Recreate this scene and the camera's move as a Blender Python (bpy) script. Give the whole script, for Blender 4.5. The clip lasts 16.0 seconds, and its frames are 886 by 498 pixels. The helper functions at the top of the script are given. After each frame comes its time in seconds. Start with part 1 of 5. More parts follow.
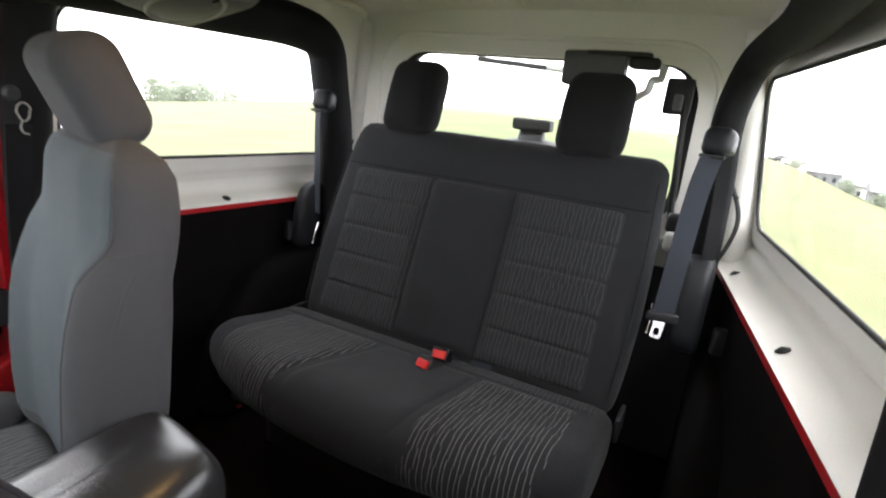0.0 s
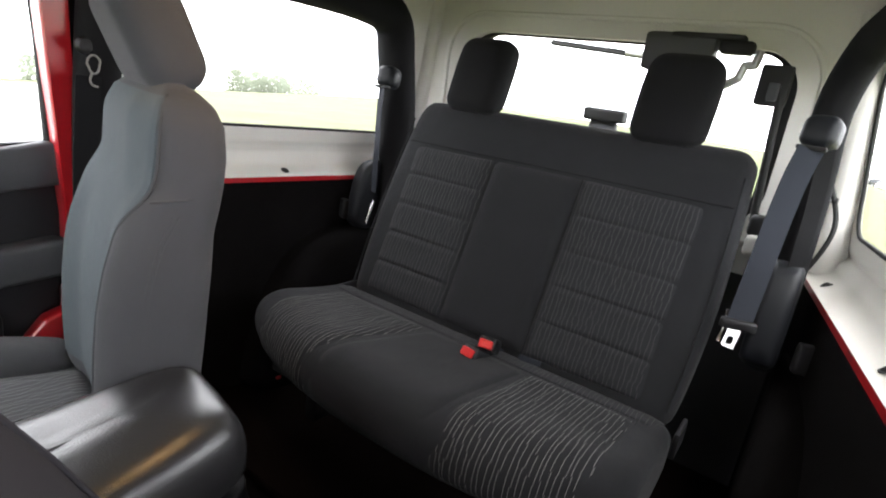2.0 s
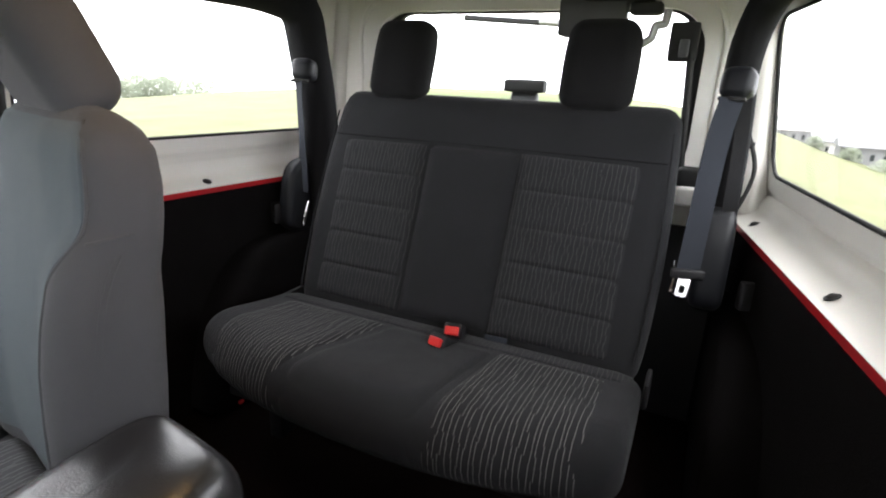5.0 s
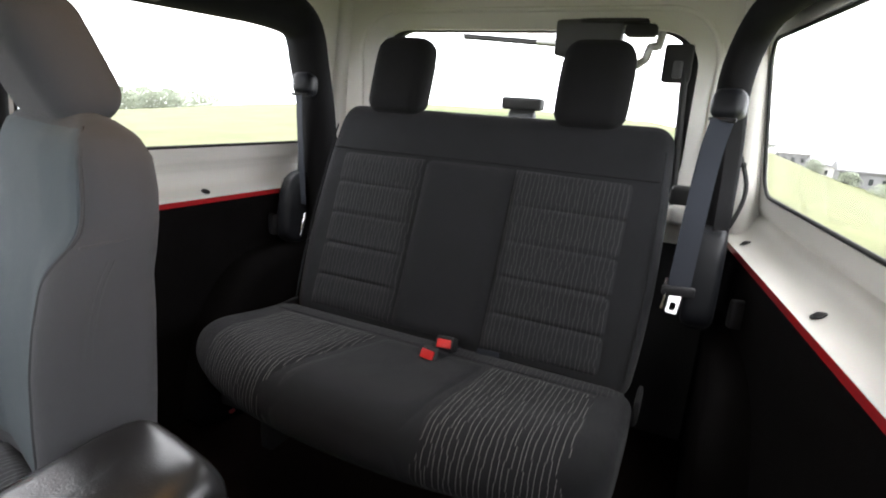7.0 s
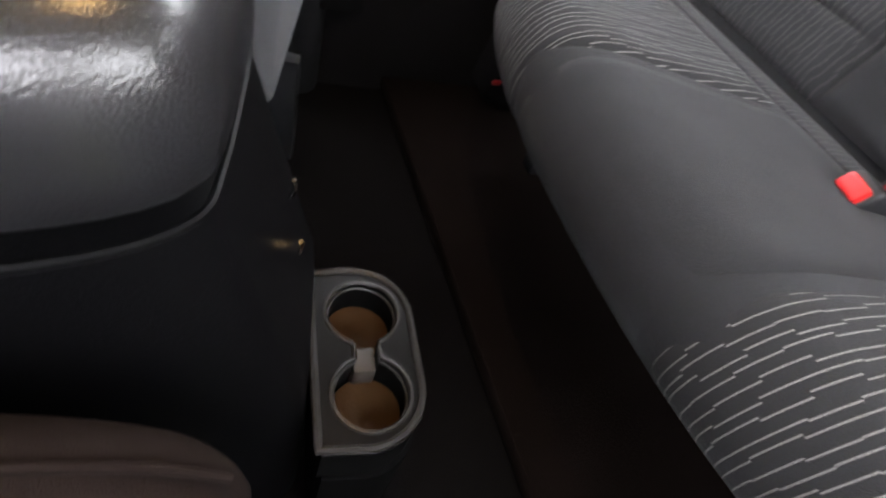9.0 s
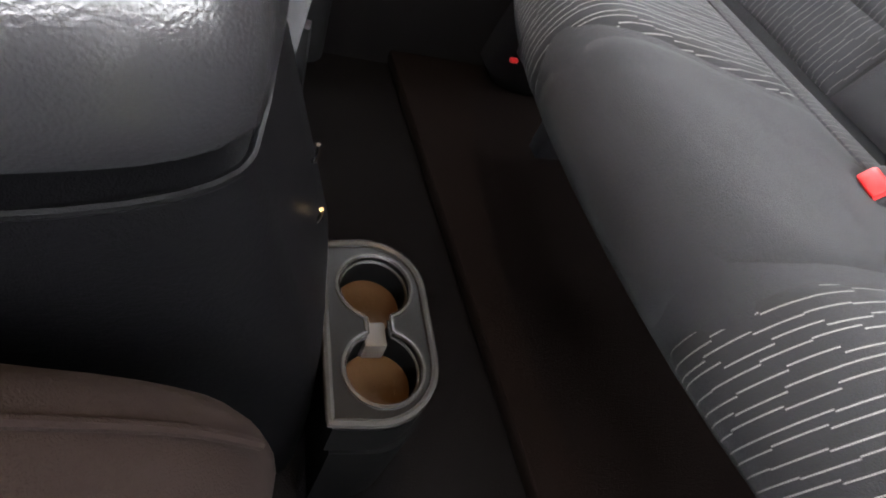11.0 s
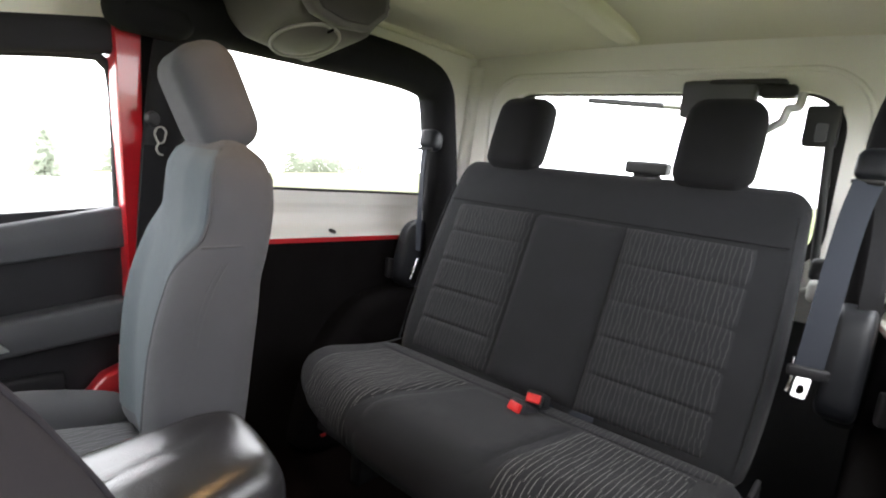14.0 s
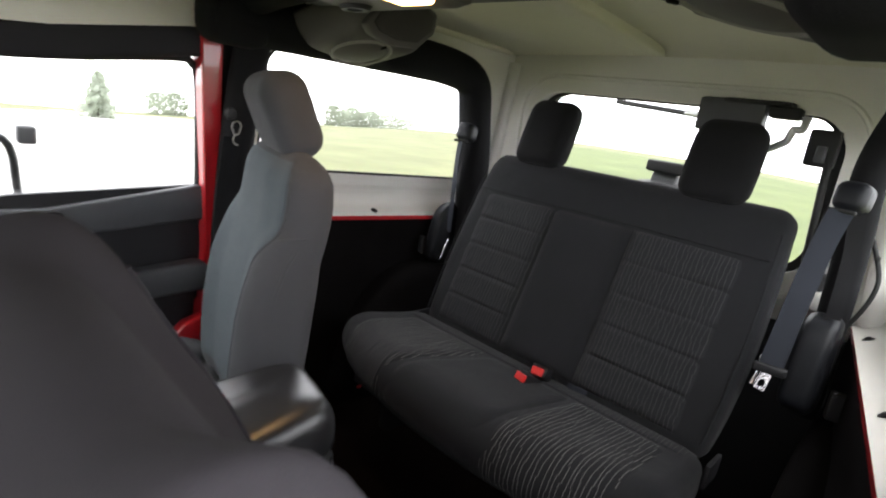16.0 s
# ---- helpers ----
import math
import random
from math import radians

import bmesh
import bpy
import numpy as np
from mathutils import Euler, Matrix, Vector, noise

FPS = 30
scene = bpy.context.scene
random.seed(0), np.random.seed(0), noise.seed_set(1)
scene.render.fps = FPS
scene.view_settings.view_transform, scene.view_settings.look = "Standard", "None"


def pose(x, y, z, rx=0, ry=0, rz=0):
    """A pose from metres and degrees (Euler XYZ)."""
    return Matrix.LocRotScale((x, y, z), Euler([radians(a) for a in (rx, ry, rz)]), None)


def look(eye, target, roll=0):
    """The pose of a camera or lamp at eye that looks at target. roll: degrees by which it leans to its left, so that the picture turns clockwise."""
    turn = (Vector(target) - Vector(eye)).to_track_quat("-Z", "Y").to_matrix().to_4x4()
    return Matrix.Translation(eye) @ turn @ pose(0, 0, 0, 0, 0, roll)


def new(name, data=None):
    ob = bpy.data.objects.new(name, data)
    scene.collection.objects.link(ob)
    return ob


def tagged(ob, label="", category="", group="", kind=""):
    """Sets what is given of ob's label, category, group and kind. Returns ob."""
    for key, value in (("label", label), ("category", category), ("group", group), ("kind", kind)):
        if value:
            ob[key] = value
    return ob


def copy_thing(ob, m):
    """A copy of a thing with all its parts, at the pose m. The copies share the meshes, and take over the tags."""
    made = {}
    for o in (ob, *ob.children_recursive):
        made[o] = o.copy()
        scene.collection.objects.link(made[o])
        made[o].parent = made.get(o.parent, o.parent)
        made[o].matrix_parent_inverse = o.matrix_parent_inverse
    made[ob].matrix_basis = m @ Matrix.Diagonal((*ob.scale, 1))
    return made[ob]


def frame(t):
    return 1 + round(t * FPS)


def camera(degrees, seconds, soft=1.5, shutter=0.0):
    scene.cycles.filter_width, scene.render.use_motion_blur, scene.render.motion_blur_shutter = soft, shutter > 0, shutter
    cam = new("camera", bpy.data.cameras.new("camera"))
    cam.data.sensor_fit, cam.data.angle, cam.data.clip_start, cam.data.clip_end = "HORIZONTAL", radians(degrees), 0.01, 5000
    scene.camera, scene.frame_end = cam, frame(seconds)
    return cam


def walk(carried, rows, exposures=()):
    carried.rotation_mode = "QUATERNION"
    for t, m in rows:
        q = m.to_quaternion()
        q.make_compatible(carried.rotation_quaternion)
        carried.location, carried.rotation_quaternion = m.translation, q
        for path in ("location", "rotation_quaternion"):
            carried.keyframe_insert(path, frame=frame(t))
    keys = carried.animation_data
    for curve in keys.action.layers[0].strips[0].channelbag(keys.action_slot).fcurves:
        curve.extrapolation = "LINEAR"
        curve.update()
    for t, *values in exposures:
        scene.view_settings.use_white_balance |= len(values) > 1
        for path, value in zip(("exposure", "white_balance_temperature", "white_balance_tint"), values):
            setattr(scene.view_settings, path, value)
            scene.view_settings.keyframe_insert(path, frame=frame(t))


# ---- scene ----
cam = camera(79.0, 16.0, 2.0, 0.5)
PATH = [
    (0, (0.5481, -1.1033, 0.9791), (-0.2842, 0.5300, 0.4794), 5.86),
    (0.5, (0.5262, -1.0687, 0.9596), (-0.2484, 0.5663, 0.3795), 6.29),
    (1, (0.5213, -1.0549, 0.9512), (-0.2728, 0.5689, 0.3659), 4.96),
    (1.5, (0.5096, -1.0436, 0.9455), (-0.3405, 0.5665, 0.4024), 5.40),
    (2, (0.5366, -1.0513, 0.9242), (-0.4695, 0.4741, 0.4039), 8.48),
    (2.5, (0.5198, -1.0591, 0.9264), (-0.4395, 0.5009, 0.4202), 7.98),
    (3, (0.5083, -1.0577, 0.9323), (-0.4051, 0.5084, 0.3639), 5.86),
    (3.5, (0.4719, -1.0503, 0.9354), (-0.1859, 0.6156, 0.3013), 1.21),
    (4, (0.4626, -1.0471, 0.9390), (-0.1639, 0.6383, 0.3249), 1.36),
    (4.5, (0.4662, -1.0575, 0.9328), (-0.2833, 0.5879, 0.3487), 2.13),
    (7, (0.4853, -1.0670, 0.9287), (-0.2836, 0.5953, 0.4231), 3.67),
    (7.5, (0.5029, -1.0104, 0.9166), (-0.5682, 0.4370, 0.3102), 0.52),
    (8, (0.3544, -0.8657, 0.8308), (-0.8230, 0.4135, 0.0643), 4.22),
    (8.5, (0.2333, -0.7485, 0.6719), (-0.7885, 0.3474, -0.4963), 22.24),
    (9, (0.2676, -0.7055, 0.6491), (-0.8170, 0.0140, -0.7350), 22.63),
    (9.2, (0.2666, -0.7135, 0.6385), (-0.7795, -0.0029, -0.7795), 26.05),
    (11.5, (0.2599, -0.7383, 0.6284), (-0.7570, 0.0688, -0.7589), 28.45),
    (12, (0.3022, -0.7927, 0.7246), (-0.7119, 0.2815, -0.4702), 27.27),
    (12.5, (0.4593, -0.9120, 0.8252), (-0.6861, 0.3425, -0.0259), 14.86),
    (13, (0.5208, -1.0016, 0.8801), (-0.7717, 0.2958, 0.3741), 6.43),
    (13.5, (0.5410, -1.0308, 0.8859), (-0.7689, 0.2961, 0.5207), 6.20),
    (14, (0.5552, -1.0486, 0.8871), (-0.6393, 0.3979, 0.5860), 5.79),
    (14.5, (0.5376, -1.0739, 0.8947), (-0.6106, 0.4094, 0.5927), 7.24),
    (15, (0.5710, -1.0747, 0.9140), (-0.5978, 0.3901, 0.6004), 8.00),
    (15.5, (0.6139, -1.1070, 0.9602), (-0.5948, 0.3111, 0.5888), 7.49),
    (16, (0.6727, -1.1742, 0.9869), (-0.5781, 0.1835, 0.5371), 8.86),
]
EXPOSURES = [(0, 0.55), (2.0, 0.63), (3.0, 0.64), (4.5, 0.50), (7.0, 0.40), (8.0, 0.58), (8.5, 1.24), (9.0, 2.08), (9.2, 2.22), (11.3, 2.78), (12.0, 2.96), (12.6, 2.82),
             (13.0, 2.24), (13.5, 1.52), (14.0, 0.91), (15.0, 0.50), (15.5, 0.31), (16.0, 0.20)]
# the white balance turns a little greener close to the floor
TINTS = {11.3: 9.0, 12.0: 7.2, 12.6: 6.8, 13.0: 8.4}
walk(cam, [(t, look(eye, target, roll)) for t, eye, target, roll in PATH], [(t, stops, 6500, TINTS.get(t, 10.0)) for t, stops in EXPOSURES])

# ---- light: a bright overcast sky, and the warm dome lamp that is switched on ----
world = bpy.data.worlds.new("overcast_sky")
scene.world = world
world.use_nodes = True
wn, wl = world.node_tree.nodes, world.node_tree.links
sky = wn.new("ShaderNodeTexSky")
sky.sky_type, sky.sun_disc = "NISHITA", False
sky.sun_elevation, sky.sun_rotation = radians(48), radians(200)
sky.air_density, sky.dust_density = 1.0, 4.0
veil = wn.new("ShaderNodeMix")
veil.data_type = "RGBA"
veil.inputs["Factor"].default_value = 0.9
wl.new(sky.outputs["Color"], veil.inputs["A"])
veil.inputs["B"].default_value = (20.4, 20.2, 21.4, 1)
back = wn["Background"]
wl.new(veil.outputs["Result"], back.inputs["Color"])
back.inputs["Strength"].default_value = 0.26
sun_data = bpy.data.lights.new("sun", "SUN")
sun_data.energy, sun_data.angle, sun_data.color = 1.2, radians(25), (1.0, 0.96, 0.9)
sun_lamp = new("sun", sun_data)
sun_lamp.matrix_world = look((3, -4, 8), (0, 0, 0))


# ---- materials ----
def material(name, color, rough=0.6, metal=0.0, grain=0.0, grain_size=300.0, stain=0.0, stain_size=6.0, spec=0.5,
             coat=0.0, sheen=0.0, second=None, leather=0.0):
    """A surface with colour varied at two scales and a fine relief."""
    m = bpy.data.materials.new(name)
    m.use_nodes = True
    n, l = m.node_tree.nodes, m.node_tree.links
    p = n["Principled BSDF"]
    p.inputs["Roughness"].default_value, p.inputs["Metallic"].default_value = rough, metal
    p.inputs["Specular IOR Level"].default_value, p.inputs["Coat Weight"].default_value = spec, coat
    p.inputs["Coat Roughness"].default_value = 0.06
    p.inputs["Sheen Weight"].default_value = sheen
    coord = n.new("ShaderNodeTexCoord")
    fine, broad = n.new("ShaderNodeTexNoise"), n.new("ShaderNodeTexNoise")
    fine.inputs["Scale"].default_value, broad.inputs["Scale"].default_value = grain_size, stain_size
    fine.inputs["Detail"].default_value, broad.inputs["Detail"].default_value = 3, 5
    l.new(coord.outputs["Object"], fine.inputs["Vector"])
    l.new(coord.outputs["Object"], broad.inputs["Vector"])
    ramp = n.new("ShaderNodeMix")
    ramp.data_type = "RGBA"
    dark = tuple(c * (1 - stain) for c in color)
    ramp.inputs["A"].default_value = (*dark, 1)
    ramp.inputs["B"].default_value = (*(second or tuple(min(1, c * (1 + stain)) for c in color)), 1)
    l.new(broad.outputs["Fac"], ramp.inputs["Factor"])
    mul = n.new("ShaderNodeMix")
    mul.data_type, mul.blend_type = "RGBA", "MULTIPLY"
    mul.inputs["Factor"].default_value = min(1.0, grain)
    l.new(ramp.outputs["Result"], mul.inputs["A"])
    l.new(fine.outputs["Color"], mul.inputs["B"])
    hue = n.new("ShaderNodeMix")
    hue.data_type, hue.blend_type = "RGBA", "MIX"
    hue.inputs["Factor"].default_value = 0.5
    l.new(mul.outputs["Result"], hue.inputs["A"])
    l.new(ramp.outputs["Result"], hue.inputs["B"])
    l.new(hue.outputs["Result"], p.inputs["Base Color"])
    bump = n.new("ShaderNodeBump")
    bump.inputs["Strength"].default_value = min(1.0, grain * 0.8)
    bump.inputs["Distance"].default_value = 0.0015
    l.new(fine.outputs["Fac"], bump.inputs["Height"])
    l.new(bump.outputs["Normal"], p.inputs["Normal"])
    if sheen:
        soft, give = n.new("ShaderNodeTexNoise"), n.new("ShaderNodeBump")
        soft.inputs["Scale"].default_value, soft.inputs["Detail"].default_value = 11, 2
        give.inputs["Strength"].default_value, give.inputs["Distance"].default_value = 0.35, 0.012
        l.new(coord.outputs["Object"], soft.inputs["Vector"])
        l.new(soft.outputs["Fac"], give.inputs["Height"])
        l.new(give.outputs["Normal"], bump.inputs["Normal"])
    if leather:
        cells = n.new("ShaderNodeTexVoronoi")
        cells.feature = "SMOOTH_F1"
        cells.inputs["Scale"].default_value = leather
        l.new(coord.outputs["Object"], cells.inputs["Vector"])
        skin = n.new("ShaderNodeBump")
        skin.inputs["Strength"].default_value, skin.inputs["Distance"].default_value = 0.34, 0.0006
        l.new(cells.outputs["Distance"], skin.inputs["Height"])
        l.new(bump.outputs["Normal"], skin.inputs["Normal"])
        l.new(skin.outputs["Normal"], p.inputs["Normal"])
        l.new(skin.outputs["Normal"], p.inputs["Coat Normal"])
        p.inputs["Coat IOR"].default_value, p.inputs["Coat Roughness"].default_value = 1.48, 0.21
    return m


def wavy_fabric(name, base, thread, length, jog=0.62):
    """Dark seat cloth with thin pale threads that run along one axis and jog from place to place."""
    m = material(name, base, 0.9, grain=0.5, grain_size=900, stain=0.1, sheen=0.05, spec=0.15)
    n, l = m.node_tree.nodes, m.node_tree.links
    p = n["Principled BSDF"]
    coord = n.new("ShaderNodeTexCoord")
    sep = n.new("ShaderNodeSeparateXYZ")
    l.new(coord.outputs["Object"], sep.inputs[0])

    def calc(op, a, b=None):
        node = n.new("ShaderNodeMath")
        node.operation = op
        for i, v in enumerate((a, b)):
            if v is None:
                continue
            if isinstance(v, (int, float)):
                node.inputs[i].default_value = v
            else:
                l.new(v, node.inputs[i])
        return node.outputs[0]

    x = sep.outputs["X"]
    v = calc("ADD", sep.outputs["Y"], sep.outputs["Z"])
    spacing = 0.0098
    place = calc("DIVIDE", x, spacing)
    thread_no = calc("FLOOR", place)
    start = n.new("ShaderNodeTexWhiteNoise")
    start.noise_dimensions = "1D"
    l.new(thread_no, start.inputs["W"])
    run = calc("FLOOR", calc("ADD", calc("DIVIDE", v, length), calc("MULTIPLY", start.outputs["Value"], 7.0)))
    comb = n.new("ShaderNodeCombineXYZ")
    l.new(thread_no, comb.inputs[0])
    l.new(run, comb.inputs[1])
    white = n.new("ShaderNodeTexWhiteNoise")
    white.noise_dimensions = "2D"
    l.new(comb.outputs[0], white.inputs["Vector"])
    middle = calc("ADD", 0.5, calc("MULTIPLY", calc("SUBTRACT", white.outputs["Value"], 0.5), jog))
    line = calc("LESS_THAN", calc("ABSOLUTE", calc("SUBTRACT", calc("FRACT", place), middle)), 0.06)
    dash = calc("GREATER_THAN", calc("FRACT", calc("DIVIDE", v, 0.0022)), 0.32)
    mask = calc("MULTIPLY", line, calc("ADD", 0.25, calc("MULTIPLY", dash, 0.75)))
    mix = n.new("ShaderNodeMix")
    mix.data_type = "RGBA"
    l.new(mask, mix.inputs["Factor"])
    old = p.inputs["Base Color"].links[0].from_socket
    l.new(old, mix.inputs["A"])
    mix.inputs["B"].default_value = (*thread, 1)
    l.new(mix.outputs["Result"], p.inputs["Base Color"])
    return m


def clear_glass(name, tint):
    m = bpy.data.materials.new(name)
    m.use_nodes = True
    n, l = m.node_tree.nodes, m.node_tree.links
    n.remove(n["Principled BSDF"])
    clear, gloss, mix = n.new("ShaderNodeBsdfTransparent"), n.new("ShaderNodeBsdfGlossy"), n.new("ShaderNodeMixShader")
    clear.inputs["Color"].default_value = (*tint, 1)
    gloss.inputs["Roughness"].default_value = 0.02
    weight, power, part_of = n.new("ShaderNodeLayerWeight"), n.new("ShaderNodeMath"), n.new("ShaderNodeMath")
    weight.inputs["Blend"].default_value = 0.5
    power.operation, part_of.operation = "POWER", "MULTIPLY"
    power.inputs[1].default_value, part_of.inputs[1].default_value = 5.0, 0.30
    l.new(weight.outputs["Facing"], power.inputs[0])
    l.new(power.outputs[0], part_of.inputs[0])
    l.new(part_of.outputs[0], mix.inputs[0])
    l.new(clear.outputs[0], mix.inputs[1])
    l.new(gloss.outputs[0], mix.inputs[2])
    l.new(mix.outputs[0], n["Material Output"].inputs["Surface"])
    return m


def glowing(name, color, strength):
    m = bpy.data.materials.new(name)
    m.use_nodes = True
    p = m.node_tree.nodes["Principled BSDF"]
    p.inputs["Base Color"].default_value = (*color, 1)
    p.inputs["Emission Color"].default_value = (*color, 1)
    p.inputs["Emission Strength"].default_value = strength
    return m


CLOTH = material("charcoal_cloth", (0.0232, 0.0239, 0.0263), 0.92, grain=0.8, grain_size=900, stain=0.14, stain_size=9, sheen=0.06, spec=0.15)
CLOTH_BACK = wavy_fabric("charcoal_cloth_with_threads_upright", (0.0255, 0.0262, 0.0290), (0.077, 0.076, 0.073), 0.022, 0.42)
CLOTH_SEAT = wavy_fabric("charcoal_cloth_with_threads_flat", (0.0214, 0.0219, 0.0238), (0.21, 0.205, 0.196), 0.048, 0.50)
CLOTH_BLACK = material("black_cloth", (0.0145, 0.0145, 0.0155), 0.95, grain=0.6, grain_size=900, stain=0.15, sheen=0.03, spec=0.1)
CLOTH_GREY = material("grey_cloth", (0.0660, 0.0665, 0.0705), 0.92, grain=0.6, grain_size=900, stain=0.09, stain_size=7, sheen=0.06, spec=0.2)
CLOTH_DIM = material("dim_grey_cloth", (0.0400, 0.0370, 0.0405), 0.92, grain=0.5, grain_size=1200, stain=0.08, stain_size=7, spec=0.1)
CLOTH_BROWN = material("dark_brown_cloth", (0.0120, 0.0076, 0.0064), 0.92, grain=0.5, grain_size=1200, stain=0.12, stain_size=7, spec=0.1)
# paler panel cloth, with the window light's bluish tint put into its colour
CLOTH_PALE = material("pale_grey_cloth", (0.080, 0.096, 0.105), 0.92, grain=0.6, grain_size=900, stain=0.09, stain_size=7, sheen=0.06, spec=0.2)
THREAD_GREY = wavy_fabric("grey_cloth_with_threads", (0.10, 0.10, 0.105), (0.26, 0.26, 0.26), 0.02)
VINYL = material("black_grained_vinyl", (0.012, 0.012, 0.013), 0.5, grain=0.16, grain_size=900, stain=0.2, stain_size=12, spec=0.3, coat=1.0, leather=520)
CONSOLE = material("dark_console_plastic", (0.0030, 0.0030, 0.0034), 0.42, grain=0.4, grain_size=1100, stain=0.2, stain_size=14, spec=0.11, leather=330)
BLACK = material("dead_black_plastic", (0.0035, 0.0035, 0.0035), 0.7, grain=0.4, grain_size=900, stain=0.2, spec=0.04)
PLASTIC = material("black_moulded_plastic", (0.015, 0.015, 0.017), 0.55, grain=0.4, spec=0.35, grain_size=900, stain=0.2, stain_size=14)
PLASTIC_GREY = material("dark_grey_door_plastic", (0.066, 0.068, 0.073), 0.55, grain=0.5, grain_size=700, stain=0.15, stain_size=8)
POD = material("warm_grey_pod_plastic", (0.090, 0.083, 0.078), 0.6, grain=0.4, grain_size=900, stain=0.12, stain_size=8)
POD_RING = material("pale_grey_ring_plastic", (0.25, 0.24, 0.215), 0.55, grain=0.4, grain_size=900, stain=0.12, stain_size=8)
POD_SCOOP = material("brown_black_scoop_plastic", (0.030, 0.024, 0.023), 0.6, grain=0.4, grain_size=900, stain=0.2, stain_size=10)
COVER = material("blue_black_cover_plastic", (0.012, 0.0132, 0.016), 0.42, grain=0.4, grain_size=900, stain=0.15, stain_size=10, spec=0.25)
# lighter than the bezel: edge highlights put into the colour of its rims
BEZEL_RIM = material("highlit_bezel_plastic", (0.024, 0.023, 0.022), 0.26, grain=0.2, grain_size=700, stain=0.2, stain_size=30, spec=0.25)
SILVER_DIM = material("pale_grey_divider_plastic", (0.044, 0.038, 0.032), 0.45, grain=0.2, grain_size=700, stain=0.2, stain_size=30, spec=0.2)
BEZEL = material("satin_dark_bezel_plastic", (0.006, 0.0056, 0.0054), 0.34, grain=0.1, grain_size=900, stain=0.15, stain_size=20, spec=0.06)
CARPET = material("black_carpet", (0.0080, 0.0075, 0.0078), 0.98, grain=0.9, grain_size=500, stain=0.4, stain_size=10, spec=0.03)
# darker copy of the tub carpet, the floor's shade put into its colour
FLOOR_CARPET = material("shaded_black_carpet", (0.0052, 0.0046, 0.0046), 0.98, grain=0.9, grain_size=500, stain=0.4, stain_size=10, spec=0.03)
CARPET_WORN = material("brown_black_carpet", (0.0072, 0.0048, 0.0042), 0.98, grain=0.9, grain_size=450, stain=0.4, stain_size=9, spec=0.03)
PADDING = material("black_roll_bar_padding", (0.011, 0.011, 0.012), 0.85, grain=0.5, grain_size=500, stain=0.2, spec=0.12)
# paler copy of the roll bar padding: the header's light put into its colour
HEADER = material("lit_header_padding", (0.030, 0.029, 0.031), 0.85, grain=0.5, grain_size=500, stain=0.2, spec=0.15)
RED = material("red_gloss_paint", (0.40, 0.010, 0.016), 0.3, grain=0.05, stain=0.06, coat=0.8)
CREAM = material("cream_white_hardtop_fibreglass", (0.77, 0.755, 0.705), 0.62, grain=0.22, grain_size=260, stain=0.06, stain_size=5,
                 second=(0.80, 0.785, 0.74))
LINER = material("cream_textured_roof_liner", (0.79, 0.765, 0.655), 0.8, grain=0.35, grain_size=380, stain=0.07, stain_size=4)
RUBBER = material("black_rubber", (0.012, 0.012, 0.012), 0.7, grain=0.2, grain_size=500, stain=0.2)
WEBBING = material("grey_belt_webbing", (0.026, 0.030, 0.039), 0.75, grain=0.5, grain_size=900, stain=0.1, spec=0.2)
CHROME = material("bright_metal", (0.72, 0.72, 0.72), 0.2, metal=1.0, grain=0.05, stain=0.1)
SILVER = material("silver_satin_plastic", (0.55, 0.56, 0.57), 0.35, metal=0.6, grain=0.05, stain=0.08)
BUCKLE_RED = material("red_buckle_plastic", (0.64, 0.02, 0.02), 0.4, grain=0.05, stain=0.05)
BRONZE = material("brown_cup_liner_rubber", (0.045, 0.023, 0.010), 0.55, grain=0.4, grain_size=300, stain=0.4, stain_size=40, spec=0.1)
GLASS = clear_glass("window_glass", (0.97, 0.98, 0.97))
LAMP_GLOW = glowing("lit_warm_lens", (1.0, 0.58, 0.20), 9.0)
GRASS = material("pale_spring_grass", (0.100, 0.130, 0.034), 0.95, grain=0.9, grain_size=7, stain=0.45, stain_size=0.4,
                 second=(0.205, 0.208, 0.085))
GRASS_GREEN = material("fresh_green_grass", (0.078, 0.122, 0.020), 0.95, grain=0.9, grain_size=7, stain=0.45, stain_size=0.3, second=(0.135, 0.165, 0.040))
PALE_GROUND = material("pale_ground", (0.46, 0.45, 0.43), 0.95, grain=0.5, grain_size=14, stain=0.2, stain_size=0.5)
# far foliage, its colour paled for the haze in front of it
LEAF = material("hazed_foliage", (0.25, 0.275, 0.22), 0.9, grain=0.3, grain_size=6, stain=0.35, stain_size=2)
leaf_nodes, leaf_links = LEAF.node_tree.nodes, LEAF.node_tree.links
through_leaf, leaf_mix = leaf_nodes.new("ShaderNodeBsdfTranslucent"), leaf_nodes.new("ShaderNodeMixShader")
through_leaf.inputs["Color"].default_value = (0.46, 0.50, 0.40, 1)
leaf_mix.inputs[0].default_value = 0.5
leaf_links.new(leaf_nodes["Principled BSDF"].outputs[0], leaf_mix.inputs[1])
leaf_links.new(through_leaf.outputs[0], leaf_mix.inputs[2])
leaf_links.new(leaf_mix.outputs[0], leaf_nodes["Material Output"].inputs["Surface"])
# paler still: haze and window glare put into the leaf colour
LEAF_PALE = material("pale_hazed_foliage", (0.36, 0.40, 0.33), 0.9, grain=0.3, grain_size=6, stain=0.3, stain_size=2)
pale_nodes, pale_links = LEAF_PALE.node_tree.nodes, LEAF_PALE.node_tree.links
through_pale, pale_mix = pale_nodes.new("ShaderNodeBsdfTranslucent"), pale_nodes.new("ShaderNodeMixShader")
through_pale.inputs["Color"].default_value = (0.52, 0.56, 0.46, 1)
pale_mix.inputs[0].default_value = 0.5
